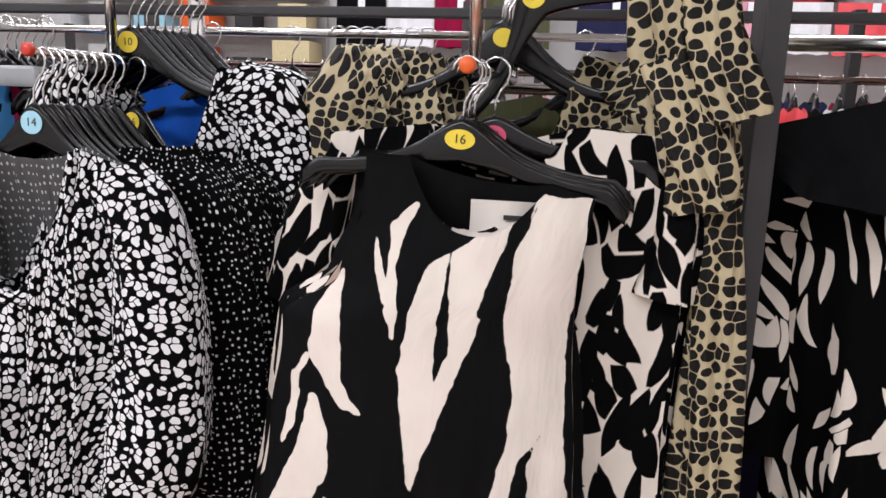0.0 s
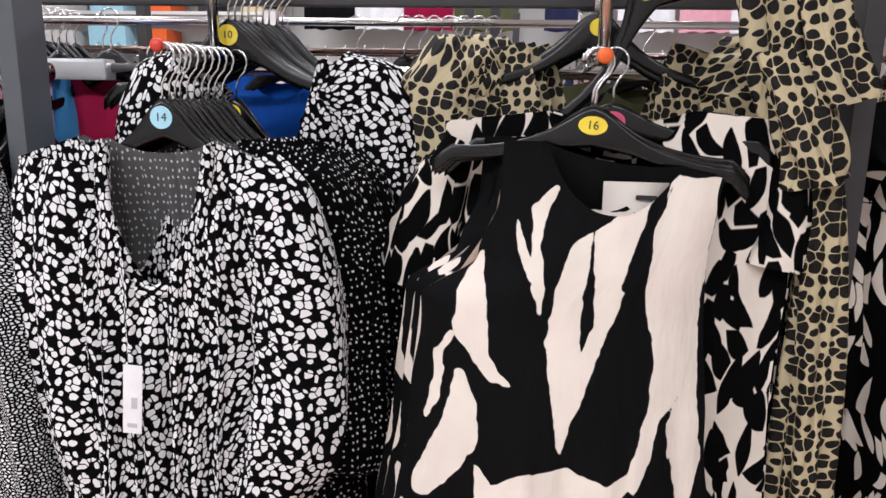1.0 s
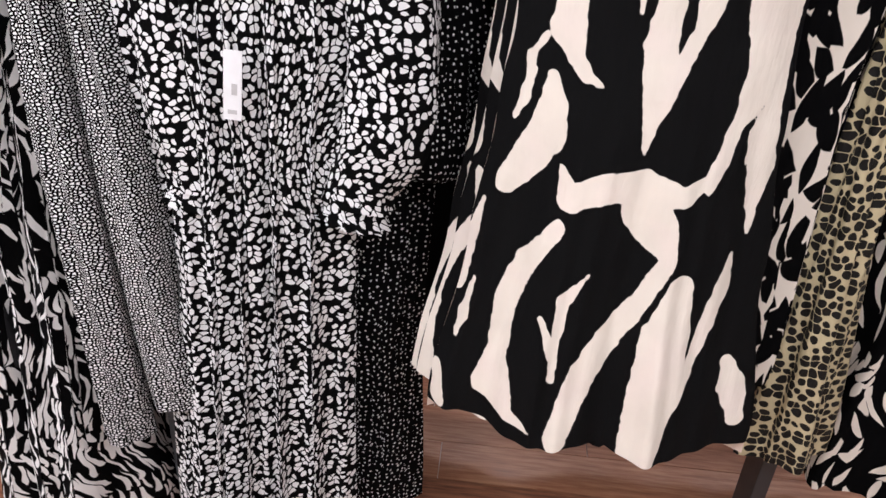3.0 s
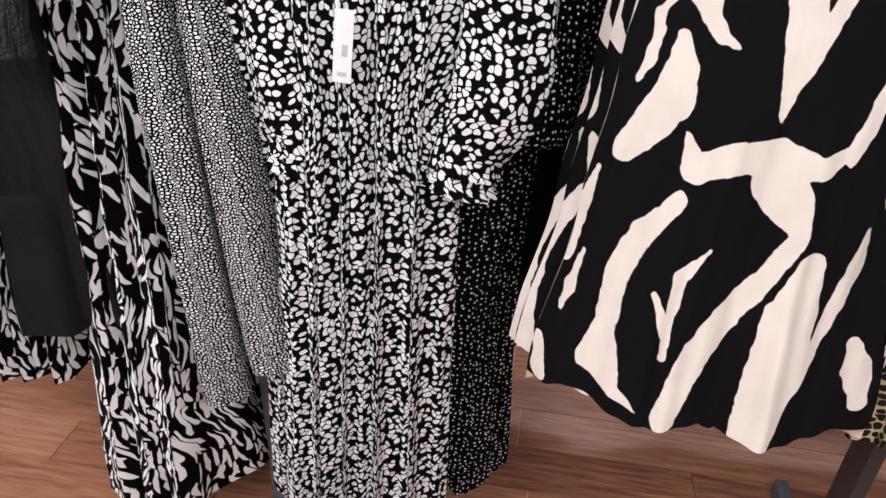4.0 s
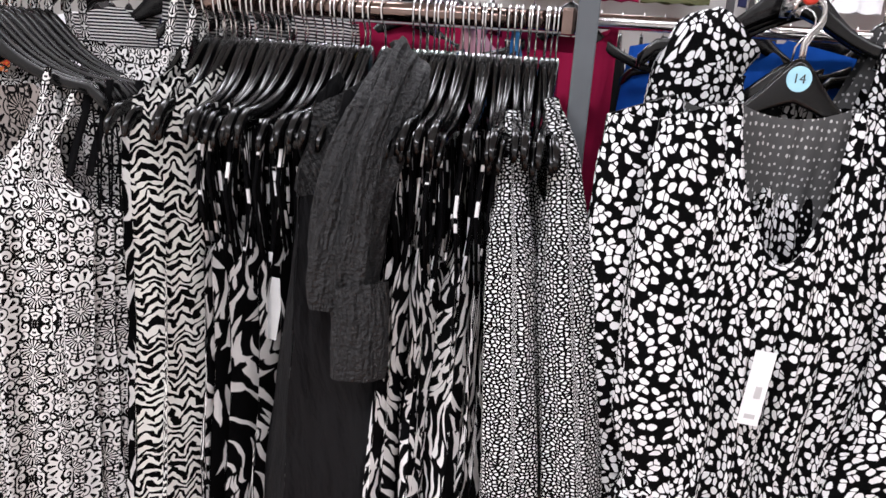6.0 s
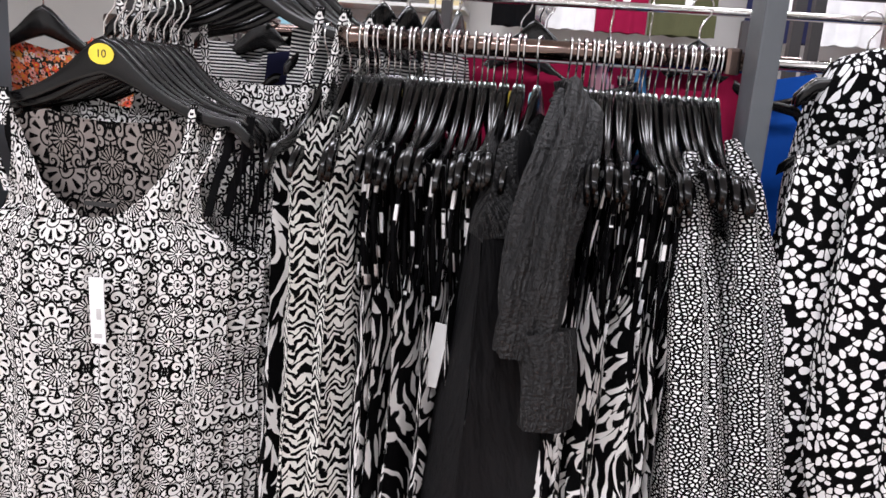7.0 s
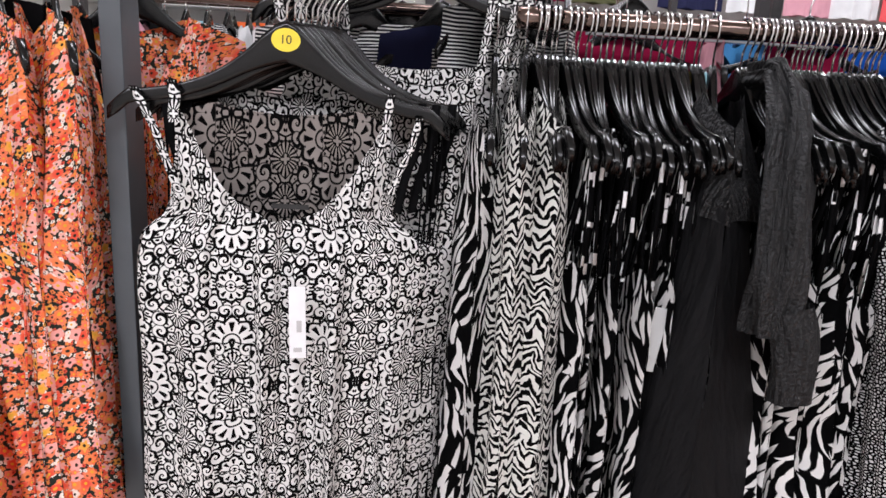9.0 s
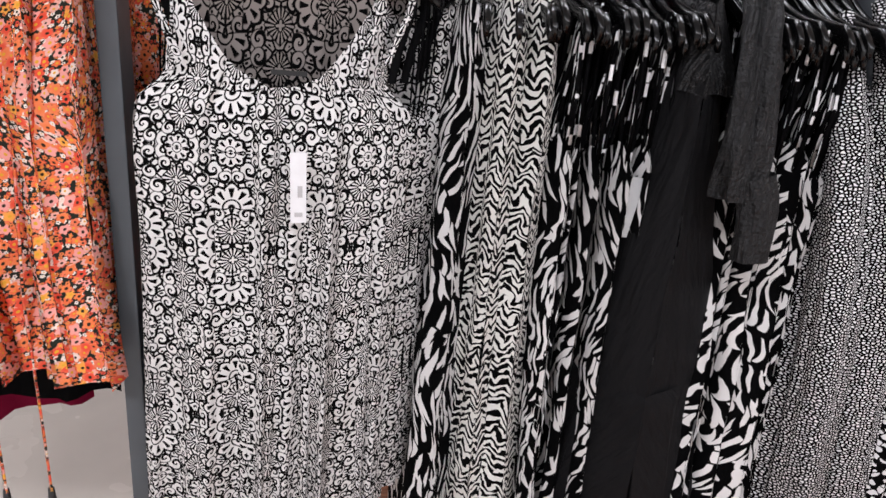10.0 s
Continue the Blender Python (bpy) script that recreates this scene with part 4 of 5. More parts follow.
# blouses on the upper arm
hang(-0.705, 1.118, 1.838, 3, 0, make_hanger("black plastic hanger with a yellow disc reading 10", "10", "yellow", (0.0165, 0.0165)))
BLOUSE = dict(sh=0.17, nw=0.115, top=-0.13, nd=0.30, bd=0.26, slope=0.36, neck=1.6, hem=-1.1, width=[(-0.1, 0.17), (-0.3, 0.175), (-0.6, 0.165), (-1.1, 0.17)], deep=[(-0.1, 0.014), (-0.3, 0.05), (-1.1, 0.05)], fold=0.015, count=4, yoke=-0.2, gather=0.9)
blouse = garment("dotted_blouse", BLOUSE, "dot", "dot_inside", "black blouse with white blot print on the upper arm", "dotted blouses", pose(-0.675, 1.128, 1.838, 0, 0, 3), 36, 30, 51)
for sx in (-1, 1):
    near = 1.0 if sx > 0 else 0.72
    sleeve(blouse, "dot", [(sx * 0.135 * near, 0, -0.16), (sx * 0.205 * near, -0.005, -0.21), (sx * 0.225 * near, -0.01, -0.34), (sx * 0.225 * near, -0.01, -0.48)], [0.05, 0.068, 0.072, 0.06], flat=0.6, ripple=0.05, seed=34 + sx)
for k in range(8):
    hang(-0.70 + 0.007 * k, 1.134 + 0.015 * k, 1.838, 5 - (k * 5) % 9, 0.8 * (k % 3))
    if k == 3:
        place(blouse, pose(-0.69 + 0.008 * k, 1.136 + 0.018 * k, 1.838, 0, 0, 3))

# plain garments on the back rail
SLAB = dict(sh=0.20, nw=0.08, top=-0.115, nd=0.05, bd=0.02, slope=0.22, hem=-0.8, width=[(-0.1, 0.20), (-0.3, 0.215), (-0.8, 0.225)], deep=[(-0.1, 0.012), (-0.3, 0.035), (-0.8, 0.04)], fold=0.012, count=3, yoke=-0.15)
BACK = ((-0.71, 1.41, "blue", "royal blue satin blouse on the back rail"), (-0.56, 1.45, "blue", "royal blue satin blouse on the back rail"), (-0.36, 1.47, "blue", "royal blue satin blouse on the back rail"),
        (-1.62, 1.49, "burgundy", "burgundy top behind the dress rail"), (-1.36, 1.44, "burgundy", "burgundy top behind the dress rail"),
        (-1.50, 1.45, "burgundy", "burgundy top behind the dress rail"), (0.02, 1.45, "olive", "olive jersey top on the back rail"))
ASIDE = ((-1.03, 1.345, 2, "burgundy", "burgundy jersey top on the back rail"), (-1.185, 1.42, 76, "pink", "pink jersey top turned sideways on the back rail"), (-1.105, 1.45, 80, "sky", "sky blue jersey top turned sideways on the back rail"))
for k, (x, y, mat, label) in enumerate(BACK):
    hang(x, y, 1.80, (k * 53) % 17 - 8)
    garment("plain_blouse", dict(SLAB, hem=-0.72 if mat == "blue" else -1.1), mat, mat, label, "plain tops", pose(x, y + 0.01, 1.80, 0, 0, (k * 53) % 17 - 8), 20, 16, 60 + k, "blouse")
for k, (x, y, rz, mat, label) in enumerate(ASIDE):
    hang(x, y, 1.80, rz)
    garment("plain_blouse", dict(SLAB, sh=0.09 if k == 0 else 0.15, width=[(-0.1, 0.09), (-0.8, 0.095)] if k == 0 else [(-0.1, 0.15), (-0.3, 0.16), (-0.8, 0.17)], hem=-0.62), mat, mat, label, "plain tops", pose(x, y, 1.80, 0, 0, rz), 16, 14, 360 + k, "blouse")
part("back_rail", tube([(-2.24, 1.44, 1.79), (0.24, 1.44, 1.79)], 0.008, 10), M["chrome"], rack)
for k in range(7):
    hang(-0.46 + 0.03 * k, 1.44, 1.80, 24 + (k * 29) % 13)
# stack of burgundy tops on an arm behind the dress rail
part("arm", tube([(-1.335, 1.74, 1.815), (-1.335, 1.475, 1.815)], 0.0065, 12), M["chrome"], rack, "chrome face-out arm")
for k in range(9):
    hang(-1.335 + 0.003 * k, 1.486 + 0.026 * k, 1.83, (k * 31) % 9 - 4, (k * 5) % 4 - 1.5)
    if k % 4 == 0:
        garment("plain_blouse", dict(SLAB, hem=-0.9), "burgundy", "burgundy", "burgundy jersey top stacked on an arm behind the rail", "plain tops", pose(-1.335 + 0.003 * k, 1.492 + 0.026 * k, 1.83, 0, 0, (k * 31) % 9 - 4), 20, 14, 380 + k, "blouse")
# added dark skirts and rail: they hide the pale wall and darken the floor
part("low_rail", tube([(-2.24, 1.56, 1.28), (1.48, 1.56, 1.28)], 0.010, 10), M["chrome"], rack)
for k in range(9):
    x = -2.02 + 0.40 * k
    hang(x, 1.56, 1.29, (k * 37) % 21 - 10)
    garment("black_skirt", dict(SLAB, hem=-1.02), "black" if k % 3 else "navy", "black", "plain dark skirt added on a low back rail to darken the floor", "dark skirts", pose(x, 1.565, 1.29, 0, 0, (k * 37) % 21 - 10), 16, 12, 260 + k, "skirt")

# ---- bay beyond the dark post ----
ZDR = dict(sh=0.19, nw=0.07, top=-0.13, nd=0.05, bd=0.02, slope=0.34, hem=-1.35, width=[(-0.1, 0.19), (-0.3, 0.21), (-0.7, 0.19), (-1.35, 0.26)], deep=[(-0.1, 0.02), (-0.3, 0.06), (-1.3, 0.08)], fold=0.02, count=4, yoke=-0.2)
for k in range(3):
    hang(0.50 + 0.05 * k, 1.06 + 0.05 * k, 1.76, -30 - 8 * k)
    d = garment("zebra_dress", ZDR, "black" if k == 1 else "brush_far", "black", "black dress with cream brush strokes" if k != 1 else "plain black dress beside a brush print dress", "dresses beyond the post", pose(0.50 + 0.05 * k, 1.06 + 0.05 * k, 1.76, 0, 0, -30 - 8 * k), 30, 26, 71 + k)
    for sx in (-1, 1):
        sleeve(d, "black" if k == 1 else "brush_far", [(sx * 0.16, 0, -0.17), (sx * 0.215, 0, -0.26), (sx * 0.22, -0.01, -0.45), (sx * 0.21, -0.02, -0.62)], [0.05, 0.06, 0.062, 0.05], flat=0.6, ripple=0.08, seed=44 + sx)
shawl = garment("black_cardigan", dict(ZDR, hem=-0.22, dip=-0.07, sh=0.2, width=[(-0.1, 0.2), (-0.2, 0.235), (-0.45, 0.22)]), "black", "black", "plain black cardigan over a brush print dress", "dresses beyond the post", pose(0.475, 0.99, 1.815, 0, 0, -14), 24, 14, 77, "cardigan")

# ---- bay with the damask dresses and the hanging rail ----
hang(-1.965, 0.968, 1.718, 4, 1.5, make_hanger("black plastic hanger with a yellow size disc reading 10", "10", "yellow", (0.0195, 0.0155), 0.235))
DAM = dict(sh=0.150, nw=0.147, top=-0.186, nd=0.158, bd=0.012, slope=0.5, neck=2.0, hem=-1.10, behind=dict(top=-0.188, nw=0.10, sh=0.155, slope=0.3, bd=0.012),
           width=[(-0.18, 0.150), (-0.25, 0.148), (-0.33, 0.156), (-0.385, 0.200), (-0.42, 0.204), (-0.6, 0.200), (-1.02, 0.205)], deep=[(-0.17, 0.012), (-0.3, 0.03), (-0.45, 0.05), (-1.0, 0.055)],
           fold=0.017, count=4.2, yoke=-0.26, pleat=(0.0045, 9.0), gather=[(-0.17, 1.3), (-0.30, 1.15), (-0.38, 0.95), (-0.45, 0.9), (-1.0, 0.9)])


def strap_dress(spec, front, back, label, group, m, nx, nz, seed, top=-0.19, category="dress", strap=None, wide=0.013, scoop=False):
    ob = empty("strap_dress", m, label, category, group)
    part("front_panel", panel(True, spec, nx, nz, seed), M[front], ob)
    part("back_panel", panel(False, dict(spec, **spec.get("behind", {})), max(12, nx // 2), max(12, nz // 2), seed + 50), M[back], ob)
    for sx in (-1, 1):
        for y in ((-0.018,) if scoop else (-0.018, 0.014)):
            a = Vector((sx * (0.168 if y < 0 else 0.150), y * 0.4, top + 0.012))
            b = Vector((sx * spec["nw"] * 1.0, y - 0.006, spec["top"] - 0.01))
            if scoop == "pairs":
                continue
            if scoop:
                a, b = Vector((sx * 0.178, y * 0.4, top + 0.014)), Vector((sx * 0.146, y - 0.006, -0.335))
            part("strap", ribbon([a, a.lerp(b, 0.35) + Vector((sx * 0.006, 0, 0)), a.lerp(b, 0.7), b], wide), M[strap or front], ob)
    return ob


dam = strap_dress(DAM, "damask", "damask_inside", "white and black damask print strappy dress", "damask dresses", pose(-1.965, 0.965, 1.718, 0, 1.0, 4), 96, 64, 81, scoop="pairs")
for ax, az, bx, bz, wide in ((-0.199, -0.172, -0.134, -0.315, 0.011), (-0.150, -0.160, -0.142, -0.215, 0.014), (0.146, -0.160, 0.113, -0.325, 0.011), (0.188, -0.190, 0.150, -0.300, 0.010)):
    a, b = Vector((ax, -0.012, az)), Vector((bx, -0.034, bz))
    part("strap", ribbon([a, a.lerp(b, 0.4) + Vector((0.004, 0, 0)), a.lerp(b, 0.75), b], wide), M["damask"], dam)
price_tag(dam, 0.026, -0.078, -0.425, 0.023, 0.105, -2)
part("neck_label", box(0.05, 0.001, 0.007, (0.012, -0.036, -0.322)), M["ink"], dam, "small dark neck label", smooth=False)
LOW = dict(DAM, sh=0.19, nw=0.14, top=-0.375, nd=0.02, behind=dict(top=-0.375, nw=0.14, sh=0.19))
dam2 = strap_dress(LOW, "damask", "black", "white and black damask print strappy dress in a row", "damask dresses", pose(-1.955, 0.99, 1.718, 0, 0, 5), 30, 24, 82, scoop=True, strap="black")
for k in range(9):
    hang(-1.957 + 0.0065 * k, 0.982 + 0.0125 * k, 1.718, 3 + (k * 29) % 6, 0.5 * (k % 3) + 0.5)
    if k in (1, 3, 5, 7):
        place(dam2, pose(-1.945 + 0.014 * k, 0.99 + 0.018 * k, 1.718, 0, 0.5, 5 + (k * 29) % 4))
for k in range(7):
    hang(-1.82 + 0.013 * k, 1.09 + 0.028 * k, 1.865, 3 + (k * 41) % 7, 0.8 * (k % 3))
dam3 = strap_dress(dict(LOW, sh=0.165, top=-0.275, nd=0.05, width=[(-0.27, 0.165), (-0.33, 0.17), (-0.39, 0.20), (-1.02, 0.205)], behind=dict(top=-0.265)), "damask", "damask", "damask print strappy dress on the upper arm", "damask dresses", pose(-1.82, 1.095, 1.865, 0, 0, 4), 30, 24, 83, top=-0.15, scoop="pairs")
for ax, bx in ((-0.185, -0.150), (-0.150, -0.130), (0.150, 0.128), (0.190, 0.158)):
    part("strap", ribbon([(ax, -0.012, -0.145), (ax * 0.6 + bx * 0.4, -0.02, -0.21), (bx, -0.03, -0.30)], 0.014), M["damask"], dam3)
for k in (2, 4):
    place(dam3, pose(-1.82 + 0.014 * k, 1.095 + 0.028 * k, 1.865, 0, 0, 4 + k))
inner = garment("strap_dress", dict(DAM, sh=0.13, nw=0.11, top=-0.150, nd=0.055, bd=0.03, slope=0.4, width=[(-0.14, 0.13), (-0.3, 0.14), (-0.42, 0.19), (-1.0, 0.20)], deep=[(-0.14, 0.008), (-1.0, 0.02)]), "damask", "damask", "white and black damask print dress close behind the first", "damask dresses", pose(-1.955, 1.035, 1.718, 0, 0, 5), 40, 24, 85)
# black cords that hang beside the damask row
for k in range(9):
    cord = part("garment_loop", tube([(0, 0, 0), (0.003, 0.004, -0.10), (0.0, 0.0, -0.25 - 0.02 * (k % 3)), (0.012, 0, -0.10), (0.014, 0, 0)], 0.0018, 5), M["black"], None, "", pose(-1.775 + 0.009 * k, 1.0 + 0.016 * k, 1.51))
    tagged(cord, "black hanging loop of a dress", "loop", "hanging loops")

for k in range(5):
    cord = part("garment_loop", tube([(0, 0, 0), (0.003, 0.004, -0.10), (0.0, 0.0, -0.20 - 0.02 * (k % 3)), (0.012, 0, -0.10), (0.014, 0, 0)], 0.0018, 5), M["black"], None, "", pose(-2.145 + 0.008 * k, 1.0 + 0.014 * k, 1.53))
    tagged(cord, "black hanging loop of a dress", "loop", "hanging loops")

# dark tops on the back rail beside the striped ones
for k in range(1, 5):
    x, y = -1.96 + 0.075 * k, 1.37 + 0.035 * (k % 3)
    hang(x, y, 1.79, 20 - 13 * (k % 4))
    tone = ("navy", "stripe", "white_tee", "stripe", "navy")[k]
    garment("plain_blouse", dict(SLAB, hem=-0.9), tone, tone, ("navy", "fine striped", "white", "fine striped", "navy")[k] + " jersey top on the back rail", "plain tops", pose(x, y, 1.79, 0, 0, 20 - 13 * (k % 4)), 16, 12, 190 + k, "blouse")

# striped tops behind
for k in range(4):
    x, y = -1.62 + 0.045 * k, 1.33 + 0.03 * k
    hang(x, y, 1.83, 52 + 9 * k)
    garment("striped_top", dict(SLAB, hem=-0.75), "stripe", "stripe", "black and white fine striped top", "striped tops", pose(x, y, 1.83, 0, 0, 52 + 9 * k), 22, 18, 90 + k, "top")

# side-hung row on the thick rail
RAIL_Y, RAIL_Z = 1.09, 1.693
SIDE = dict(sh=0.19, nw=0.14, top=-0.36, nd=0.05, bd=0.02, slope=0.8, neck=2.0, hem=-1.20, width=[(-0.33, 0.19), (-0.42, 0.195), (-0.55, 0.19), (-0.8, 0.21), (-1.2, 0.255)],
            deep=[(-0.33, 0.012), (-0.5, 0.022), (-1.3, 0.035)], fold=0.014, count=3.0, yoke=-0.42, gather=0.6)
side = strap_dress(SIDE, "zebra", "zebra", "black and white zebra print strappy dress on the rail", "zebra strap dresses", pose(-1.545, RAIL_Y, RAIL_Z, 0, 0, -84), 26, 26, 101, strap="strap")
loops = random.Random(19)
for k in range(19):
    u, low, bow = -0.178 + 0.0198 * k + loops.uniform(-0.008, 0.008), loops.uniform(-0.46, -0.38), loops.uniform(-0.016, 0.016)
    part("hanging_loop", ribbon([(u, 0.006, -0.185), (u * 0.98 + bow, 0.012, -0.30), (u * 0.95, 0, low), (u * 1.02 - bow, -0.010, -0.28), (u, -0.006, -0.185)], 0.0055, 0.0026, 0.01 * k), M["black" if k % 3 == 1 else "strap"], side)
side_disc = make_hanger("black hanger with a yellow size disc on the rail", "14", "yellow", (0.0155, 0.0155))
blue_disc = make_hanger("black hanger with a pale blue size disc on the rail", "14", "pale_blue", (0.0155, 0.0155))
grey_disc = make_hanger("black plastic hanger with a grey size disc reading 8", "8", "grey_disc", (0.0155, 0.0155))
rng = random.Random(7)
xs = [-1.60 + 0.0114 * k + rng.uniform(-0.0035, 0.0035) for k in range(50)]
for k, x in enumerate(xs):
    if abs(x + 1.30) < 0.03:
        continue
    rz = -91 + rng.uniform(-6, 6) + (3 if x > -1.22 else 0)
    src = side_disc if k in (7, 22) else grey_disc if k == 47 else None
    hang(x, RAIL_Y, RAIL_Z, rz, rng.uniform(-4, 3), src)
    if k % 3 == 0 and not (-1.64 < x < -1.54) and x < -1.06:
        place(side, pose(x, RAIL_Y + rng.uniform(-0.012, 0.012), RAIL_Z + rng.uniform(-0.02, 0.01), 0, 0, rz))
side.matrix_basis = pose(-1.565, RAIL_Y, RAIL_Z, 0, 0, -80)

# chevron wrap dress at the rail's end
CHEV = dict(sh=0.18, nw=0.05, top=-0.118, nd=0.16, bd=0.02, slope=0.38, neck=1.2, hem=-1.16, width=[(-0.1, 0.18), (-0.25, 0.20), (-0.5, 0.20), (-0.7, 0.21), (-1.16, 0.27)],
            deep=[(-0.1, 0.018), (-0.3, 0.045), (-1.1, 0.062)], fold=0.014, count=3.5, yoke=-0.2, gather=0.65)
for k, (x, rz) in enumerate(((-1.618, -97), (-1.588, -90))):
    hang(x, RAIL_Y, RAIL_Z, rz, 1)
    ch = garment("chevron_dress", CHEV, "chevron", "chevron", "black and white chevron print dress at the rail end", "chevron dresses", pose(x, RAIL_Y, RAIL_Z, 0, 0, rz), 34, 34, 111 + k)
    if k == 0:
        price_tag(ch, 0.10, -0.07, -0.30, 0.022, 0.08, 0, mark=False)
        part("size_strip", box(0.022, 0.0012, 0.10, (0, 0, -0.05), 0.0004), M["acrylic"], side, "clear plastic size strip", pose(0.205, 0.115, -0.42, 0, 8, 78), smooth=False)
zl = garment("zebra_dress", dict(CHEV, hem=-1.28), "zebra", "zebra", "zebra print wrap dress beside the chevron dresses", "zebra strap dresses", pose(-1.665, RAIL_Y + 0.05, RAIL_Z - 0.02, 0, 0, -97), 30, 30, 115)
hang(-1.66, RAIL_Y + 0.02, RAIL_Z, -97, 1)

# black crepe dress
CREPE = dict(sh=0.15, nw=0.07, top=-0.112, nd=0.04, bd=0.015, slope=0.55, hem=-1.03, width=[(-0.1, 0.17), (-0.2, 0.20), (-0.26, 0.225), (-0.6, 0.245), (-0.77, 0.255), (-1.03, 0.27)],
             deep=[(-0.1, 0.03), (-0.3, 0.075), (-0.77, 0.135), (-1.03, 0.17)], fold=0.018, count=3.0, yoke=-0.28)
hang(-1.315, RAIL_Y, RAIL_Z, -103, 2, blue_disc)
crepe = garment("black_dress", CREPE, "soft_black", "soft_black", "plain black crepe tiered dress with long sleeves", "", pose(-1.315, RAIL_Y - 0.015, RAIL_Z, 0, 0, -103), 44, 44, 121)
YOKE = dict(CREPE, hem=-0.285, width=[(-0.1, 0.174), (-0.2, 0.204), (-0.26, 0.229), (-0.3, 0.231)], deep=[(-0.1, 0.034), (-0.3, 0.080)], fold=0.006, count=7.0, yoke=-0.12)
part("bodice_yoke", panel(True, YOKE, 60, 20, 127), M["crepe"], crepe, "crinkled lace bodice yoke")
part("bodice_yoke", panel(False, YOKE, 60, 20, 128), M["crepe"], crepe, "crinkled lace bodice yoke")
sleeve(crepe, "crepe", [(0.03, 0.05, -0.092), (0.085, 0.085, -0.100), (0.175, 0.082, -0.20), (0.225, 0.076, -0.34), (0.232, 0.076, -0.425)], [0.026, 0.036, 0.042, 0.045, 0.044], sides=64, flat=0.58, ripple=0.22, count=4, seed=64, rows=28, turn=-2.26)
part("cuff", hose([(0.228, 0.098, -0.39), (0.234, 0.108, -0.43), (0.242, 0.112, -0.475), (0.246, 0.112, -0.515)], [0.040, 0.040, 0.038, 0.038], 36, 0.6, 0.06, 5, 3, 14, -2.26), M["crepe"], crepe, "turned sleeve cuff")
TIER = dict(CREPE, sh=0.255, nw=0.01, top=-0.770, nd=0.0, bd=0.0, slope=0.0, hem=-1.05, width=[(-0.770, 0.256), (-0.785, 0.263), (-1.05, 0.285)], deep=[(-0.770, 0.137), (-0.785, 0.150), (-1.05, 0.185)], fold=0.016, count=8.0, yoke=-0.755)
part("hem_tier", panel(True, TIER, 80, 16, 125), M["soft_black"], crepe, "gathered hem tier")
part("hem_tier", panel(False, TIER, 60, 10, 126), M["soft_black"], crepe, "gathered hem tier")

# zebra maxi and pebble dresses towards the post
MAXI = dict(sh=0.19, nw=0.135, top=-0.345, nd=0.06, bd=0.02, slope=0.6, neck=1.6, hem=-1.50, width=[(-0.33, 0.19), (-0.42, 0.195), (-0.52, 0.20), (-0.8, 0.235), (-1.5, 0.30)],
            deep=[(-0.33, 0.02), (-0.5, 0.055), (-1.5, 0.13)], fold=0.024, count=3.5, yoke=-0.40, gather=0.6)
for k, (x, rz) in enumerate(((-1.21, -86), (-1.16, -84), (-1.245, -92))):
    hang(x, RAIL_Y, RAIL_Z, rz, 0)
    strap_dress(MAXI, "zebra", "zebra", "long black maxi dress with white zebra strokes", "zebra strap dresses", pose(x, RAIL_Y, RAIL_Z, 0, 0, rz), 36, 40, 131 + k)
PEB = dict(sh=0.13, nw=0.05, top=-0.20, nd=0.08, bd=0.02, slope=0.9, neck=1.5, hem=-1.14, width=[(-0.1, 0.13), (-0.3, 0.165), (-0.6, 0.20), (-1.14, 0.25)], deep=[(-0.1, 0.012), (-0.3, 0.03), (-1.1, 0.05)], fold=0.016, count=3.0, yoke=-0.25, gather=0.7)
for k, (x, rz) in enumerate(((-1.085, -84), (-1.06, -80))):
    hang(x, RAIL_Y, RAIL_Z, rz, 0)
    pb = garment("pebble_dress", PEB, "pebble", "pebble", "black dress with dense white pebble print", "pebble dresses", pose(x, RAIL_Y, RAIL_Z, 0, 0, rz), 34, 34, 141 + k)
    fall = [(0.12, -0.02, -0.15), (0.16, -0.015, -0.25), (0.20, 0.0, -0.42), (0.235, 0.02, -0.70), (0.25, 0.045, -1.16)] if k == 0 else [(0.12, 0.0, -0.13), (0.16, 0.02, -0.22), (0.20, 0.035, -0.40), (0.235, 0.07, -0.70), (0.25, 0.105, -1.08)]
    sleeve(pb, "pebble", fall, [0.010, 0.023, 0.037, 0.042, 0.046], sides=36, flat=1.0, ripple=0.10, count=4, seed=74 + k, rows=30)

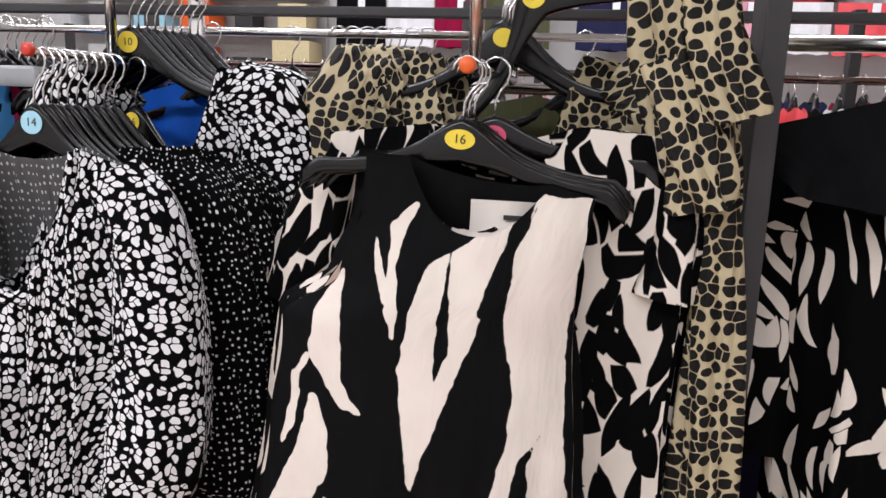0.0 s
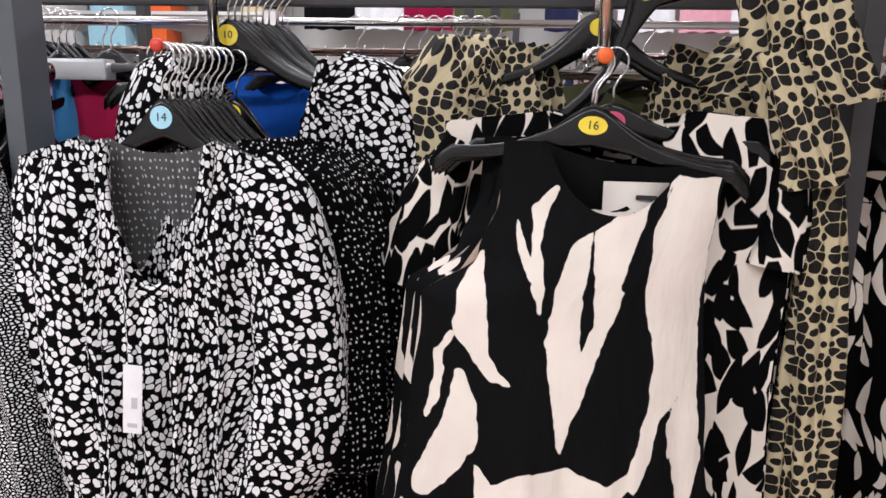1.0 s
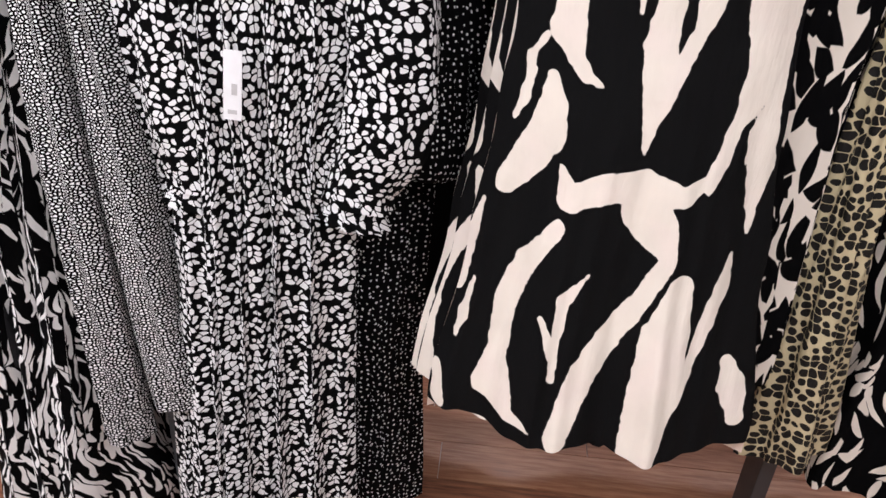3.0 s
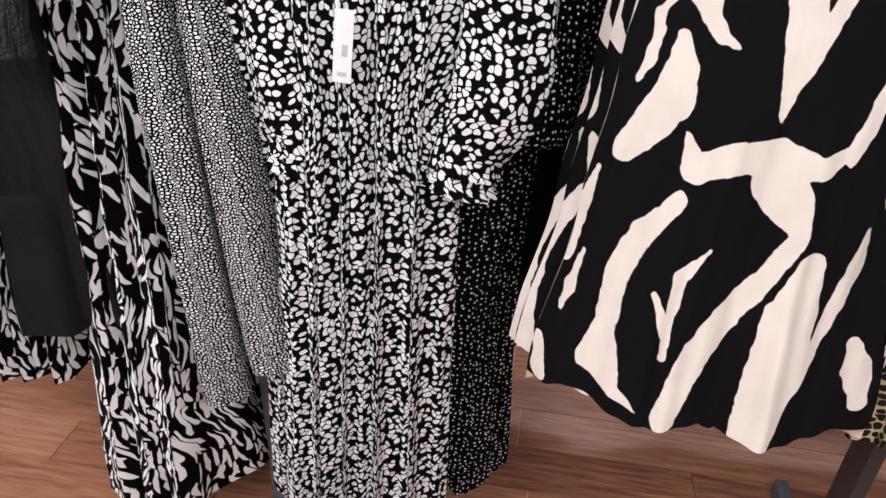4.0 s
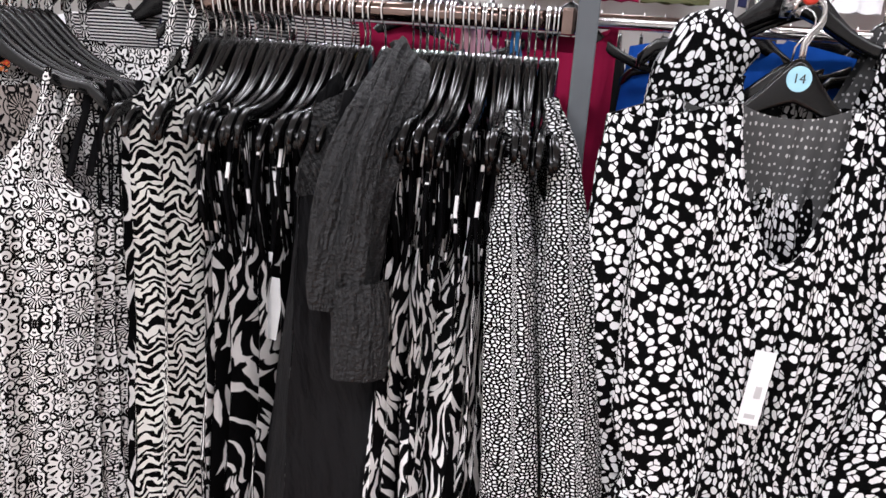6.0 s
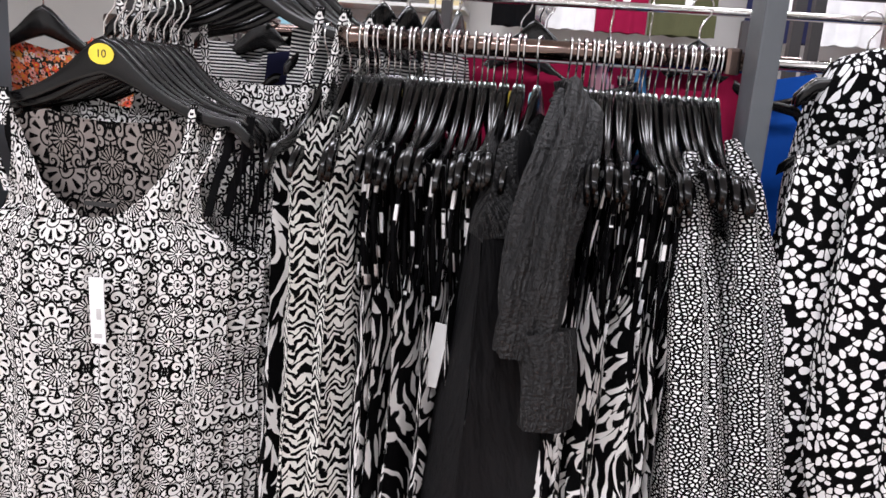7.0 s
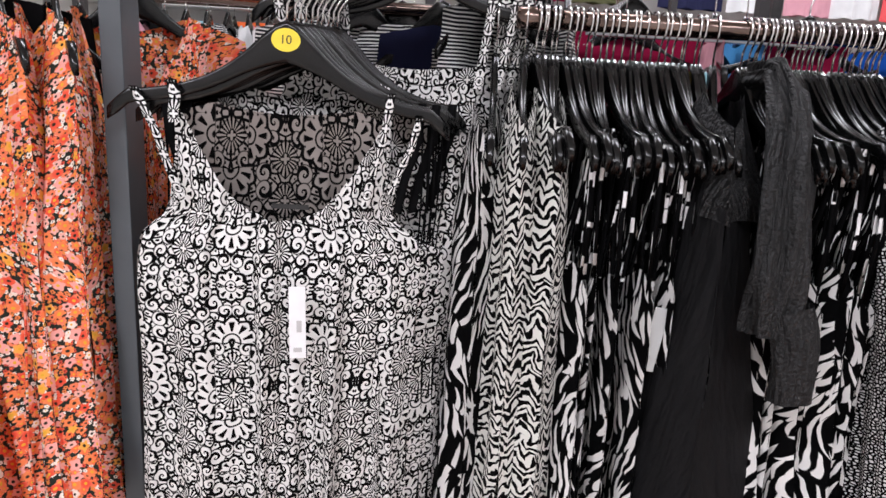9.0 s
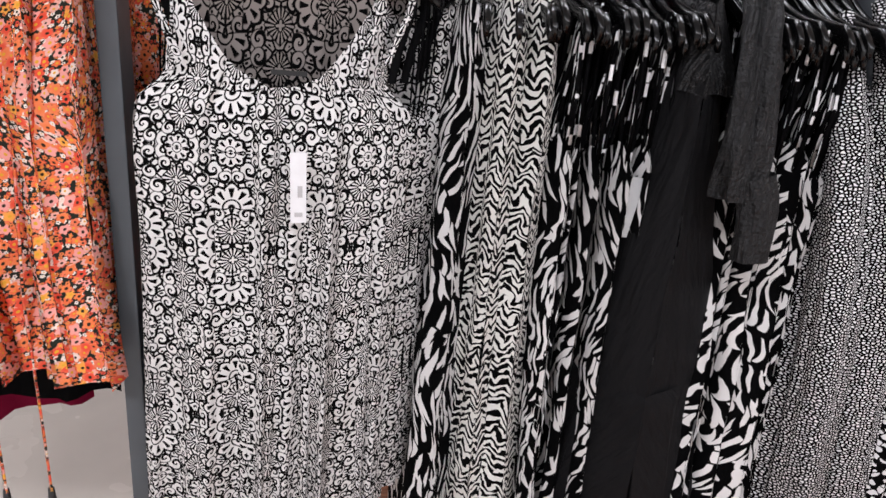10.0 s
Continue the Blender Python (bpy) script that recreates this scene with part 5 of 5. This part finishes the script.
# ---- floral dresses beyond the west post ----
FLO = dict(sh=0.18, nw=0.09, top=-0.125, nd=0.17, bd=0.03, slope=0.4, neck=1.3, hem=-0.88, width=[(-0.1, 0.18), (-0.3, 0.205), (-0.5, 0.185), (-0.7, 0.20), (-0.9, 0.24)], deep=[(-0.1, 0.02), (-0.3, 0.05), (-0.9, 0.06)], fold=0.034, count=4.4, yoke=-0.14, pleat=(0.010, 8.0), gather=[(-0.12, 0.9), (-0.45, 1.15), (-0.55, 0.95), (-0.9, 0.9)])
for k, (x, y, rz) in enumerate(((-2.335, 1.10, -60), (-2.42, 1.10, -54), (-2.53, 1.09, -50), (-2.65, 1.08, -44), (-2.27, 1.26, 14))):
    hang(x, y, 1.78, rz)
    fd = garment("floral_dress", FLO, "floral", "floral", "orange floral print dress with gathered waist", "floral dresses", pose(x, y, 1.78, 0, 0, rz), 36, 32, 151 + k)
    for sx in (-1,):
        sleeve(fd, "floral", [(sx * 0.14, 0, -0.16), (sx * 0.20, -0.01, -0.24), (sx * 0.215, -0.015, -0.42)], [0.045, 0.055, 0.058], flat=0.6, ripple=0.07, seed=84 + k + sx)
    if k < 2:
        part("tie", ribbon([(0.10, -0.07, -0.5), (0.11, -0.085, -0.75), (0.105, -0.08, -1.0), (0.11, -0.08, -1.12)], 0.010), M["floral"], fd, "hanging waist tie")
        part("tie_toggle", tube([(0.11, -0.08, -1.115), (0.11, -0.08, -1.145)], [0.005, 0.007], 8), M["ink"], fd)
garment("plain_blouse", dict(SLAB, hem=-1.12), "burgundy", "burgundy", "burgundy top behind the floral dresses", "plain tops", pose(-2.58, 1.22, 1.78, 0, 0, 10), 20, 16, 161, "blouse")
hang(-2.58, 1.22, 1.78, 10)
garment("plain_blouse", dict(SLAB, hem=-1.04), "black", "black", "plain black top behind the floral dresses", "plain tops", pose(-2.50, 1.17, 1.78, 0, 0, -4), 20, 16, 162, "blouse")
hang(-2.50, 1.17, 1.78, -4)

# ---- the shop behind ----
TEE = dict(sh=0.19, nw=0.085, top=0.0, nd=0.07, bd=0.02, slope=0.25, hem=-0.62, width=[(0.0, 0.19), (-0.2, 0.20), (-0.62, 0.205)], deep=[(0, 0.02), (-0.3, 0.05), (-0.6, 0.05)], fold=0.012, count=3, yoke=-0.1)
TOPS = ((-1.52, "black", 0.9), (-1.16, "white_tee", 0.85), (-0.81, "burgundy", 0.85), (-0.40, "olive", 1.1), (0.24, "navy", 1.15), (0.70, "white_tee", 0.95), (1.10, "pink", 0.85),
        (1.45, "white_tee", 0.9), (1.85, "coral", 0.95), (2.25, "pink", 0.9), (2.65, "coral", 0.95))
rail_far = empty("wall_rail", None, "chrome display rail on the far wall", "rail")
part("bar", tube([(-1.8, 5.30, 2.72), (3.3, 5.30, 2.72)], 0.012, 10), M["chrome"], rail_far)
for x in (-1.75, -0.1, 1.5, 3.2):
    part("bracket", box(0.03, 0.40, 0.03, (x, 5.5, 2.72)), M["chrome"], rail_far, smooth=False)
for k, (x, c, w) in enumerate(TOPS):
    spec = dict(TEE, sh=0.19 * w, width=[(z, v * w) for z, v in TEE["width"]])
    t = garment("tee_shirt", spec, c, c, c.replace("_tee", "") + " jersey top hung on the far wall", "wall display tops", pose(x, 5.28, 2.70), 16, 12, 171 + k, "top")
    if k % 2 == 0 or k == 3:
        price_tag(t, 0.02, -0.06, -0.30, 0.05, 0.12, mark=False)


def far_rack(x0, x1, y, z, mats, step, label, turn=80, hem=-0.8):
    """A rail of side-hung garments on two uprights."""
    ob = empty("clothes_rack", None, label, "clothes rack", "racks behind")
    part("rail", tube([(x0, y, z), (x1, y, z)], 0.011, 10), M["dark_chrome"], ob)
    for x in (x0, x1, (x0 + x1) / 2):
        part("post", box(0.04, 0.05, z + 0.25, (x, y + 0.10, (z + 0.25) / 2), 0.004), M["dark_post"], ob, smooth=False)
    proto = {}
    n = int((x1 - x0) / step)
    for k in range(n):
        x = x0 + step * (k + 0.5)
        mat = mats[(k * 7 // 11) % len(mats)]
        m = pose(x, y, z + 0.017, 0, 0, turn + (k * 37) % 15)
        hang(x, y, z + 0.017, turn + (k * 37) % 15)
        if mat in proto:
            place(proto[mat], m)
        else:
            proto[mat] = garment("hung_top", dict(SLAB, hem=hem), mat, mat, mat.replace("_tee", "").replace("_", " ") + " top hung sideways on a far rail", "tops behind", m, 12, 10, 300 + k, "top")
    return ob


far_rack(-3.0, -0.4, 2.75, 1.80, ("white_tee", "pink", "black", "white_tee", "stripe"), 0.075, "dark rack of pale tops behind the dresses")
far_rack(-0.3, 2.3, 2.85, 1.80, ("white_tee", "leopard", "pink", "coral", "black"), 0.075, "dark rack of mixed tops behind the dresses")
far_rack(-3.2, 2.8, 4.3, 1.86, ("white_tee", "olive", "pink", "navy", "burgundy", "speck"), 0.13, "long rack of coloured tops near the far wall")

# shelf unit on the far wall
unit = empty("wall_shelves", None, "white wall shelves with boxes and folded goods", "shelves")
part("back_board", box(2.2, 0.03, 2.4, (-3.0, 5.66, 1.5)), M["shelf"], unit, smooth=False)
for k in range(6):
    part("shelf", box(2.2, 0.40, 0.025, (-3.0, 5.45, 1.1 + 0.27 * k), 0.003), M["shelf"], unit, smooth=False)
for k in range(30):
    r5 = random.Random(k)
    s = (r5.uniform(0.12, 0.3), r5.uniform(0.2, 0.3), r5.uniform(0.06, 0.2))
    at = (-3.95 + 0.38 * (k % 6), 5.42, 1.114 + 0.27 * (k // 6) + s[2] / 2)
    mat = ("card", "cap_pale", "ink", "orange_cap", "pale_blue", "shelf")[(k * 5) % 6]
    o = part("goods_box", box(*s, (0, 0, 0), 0.008), M[mat], None, "", pose(*at), smooth=False)
    tagged(o, "small goods box on a far wall shelf", "box", "shelf boxes")

# only the hung copies of the hangers stay
for ob in TEMPLATES:
    for o in (*ob.children_recursive, ob):
        bpy.data.objects.remove(o)
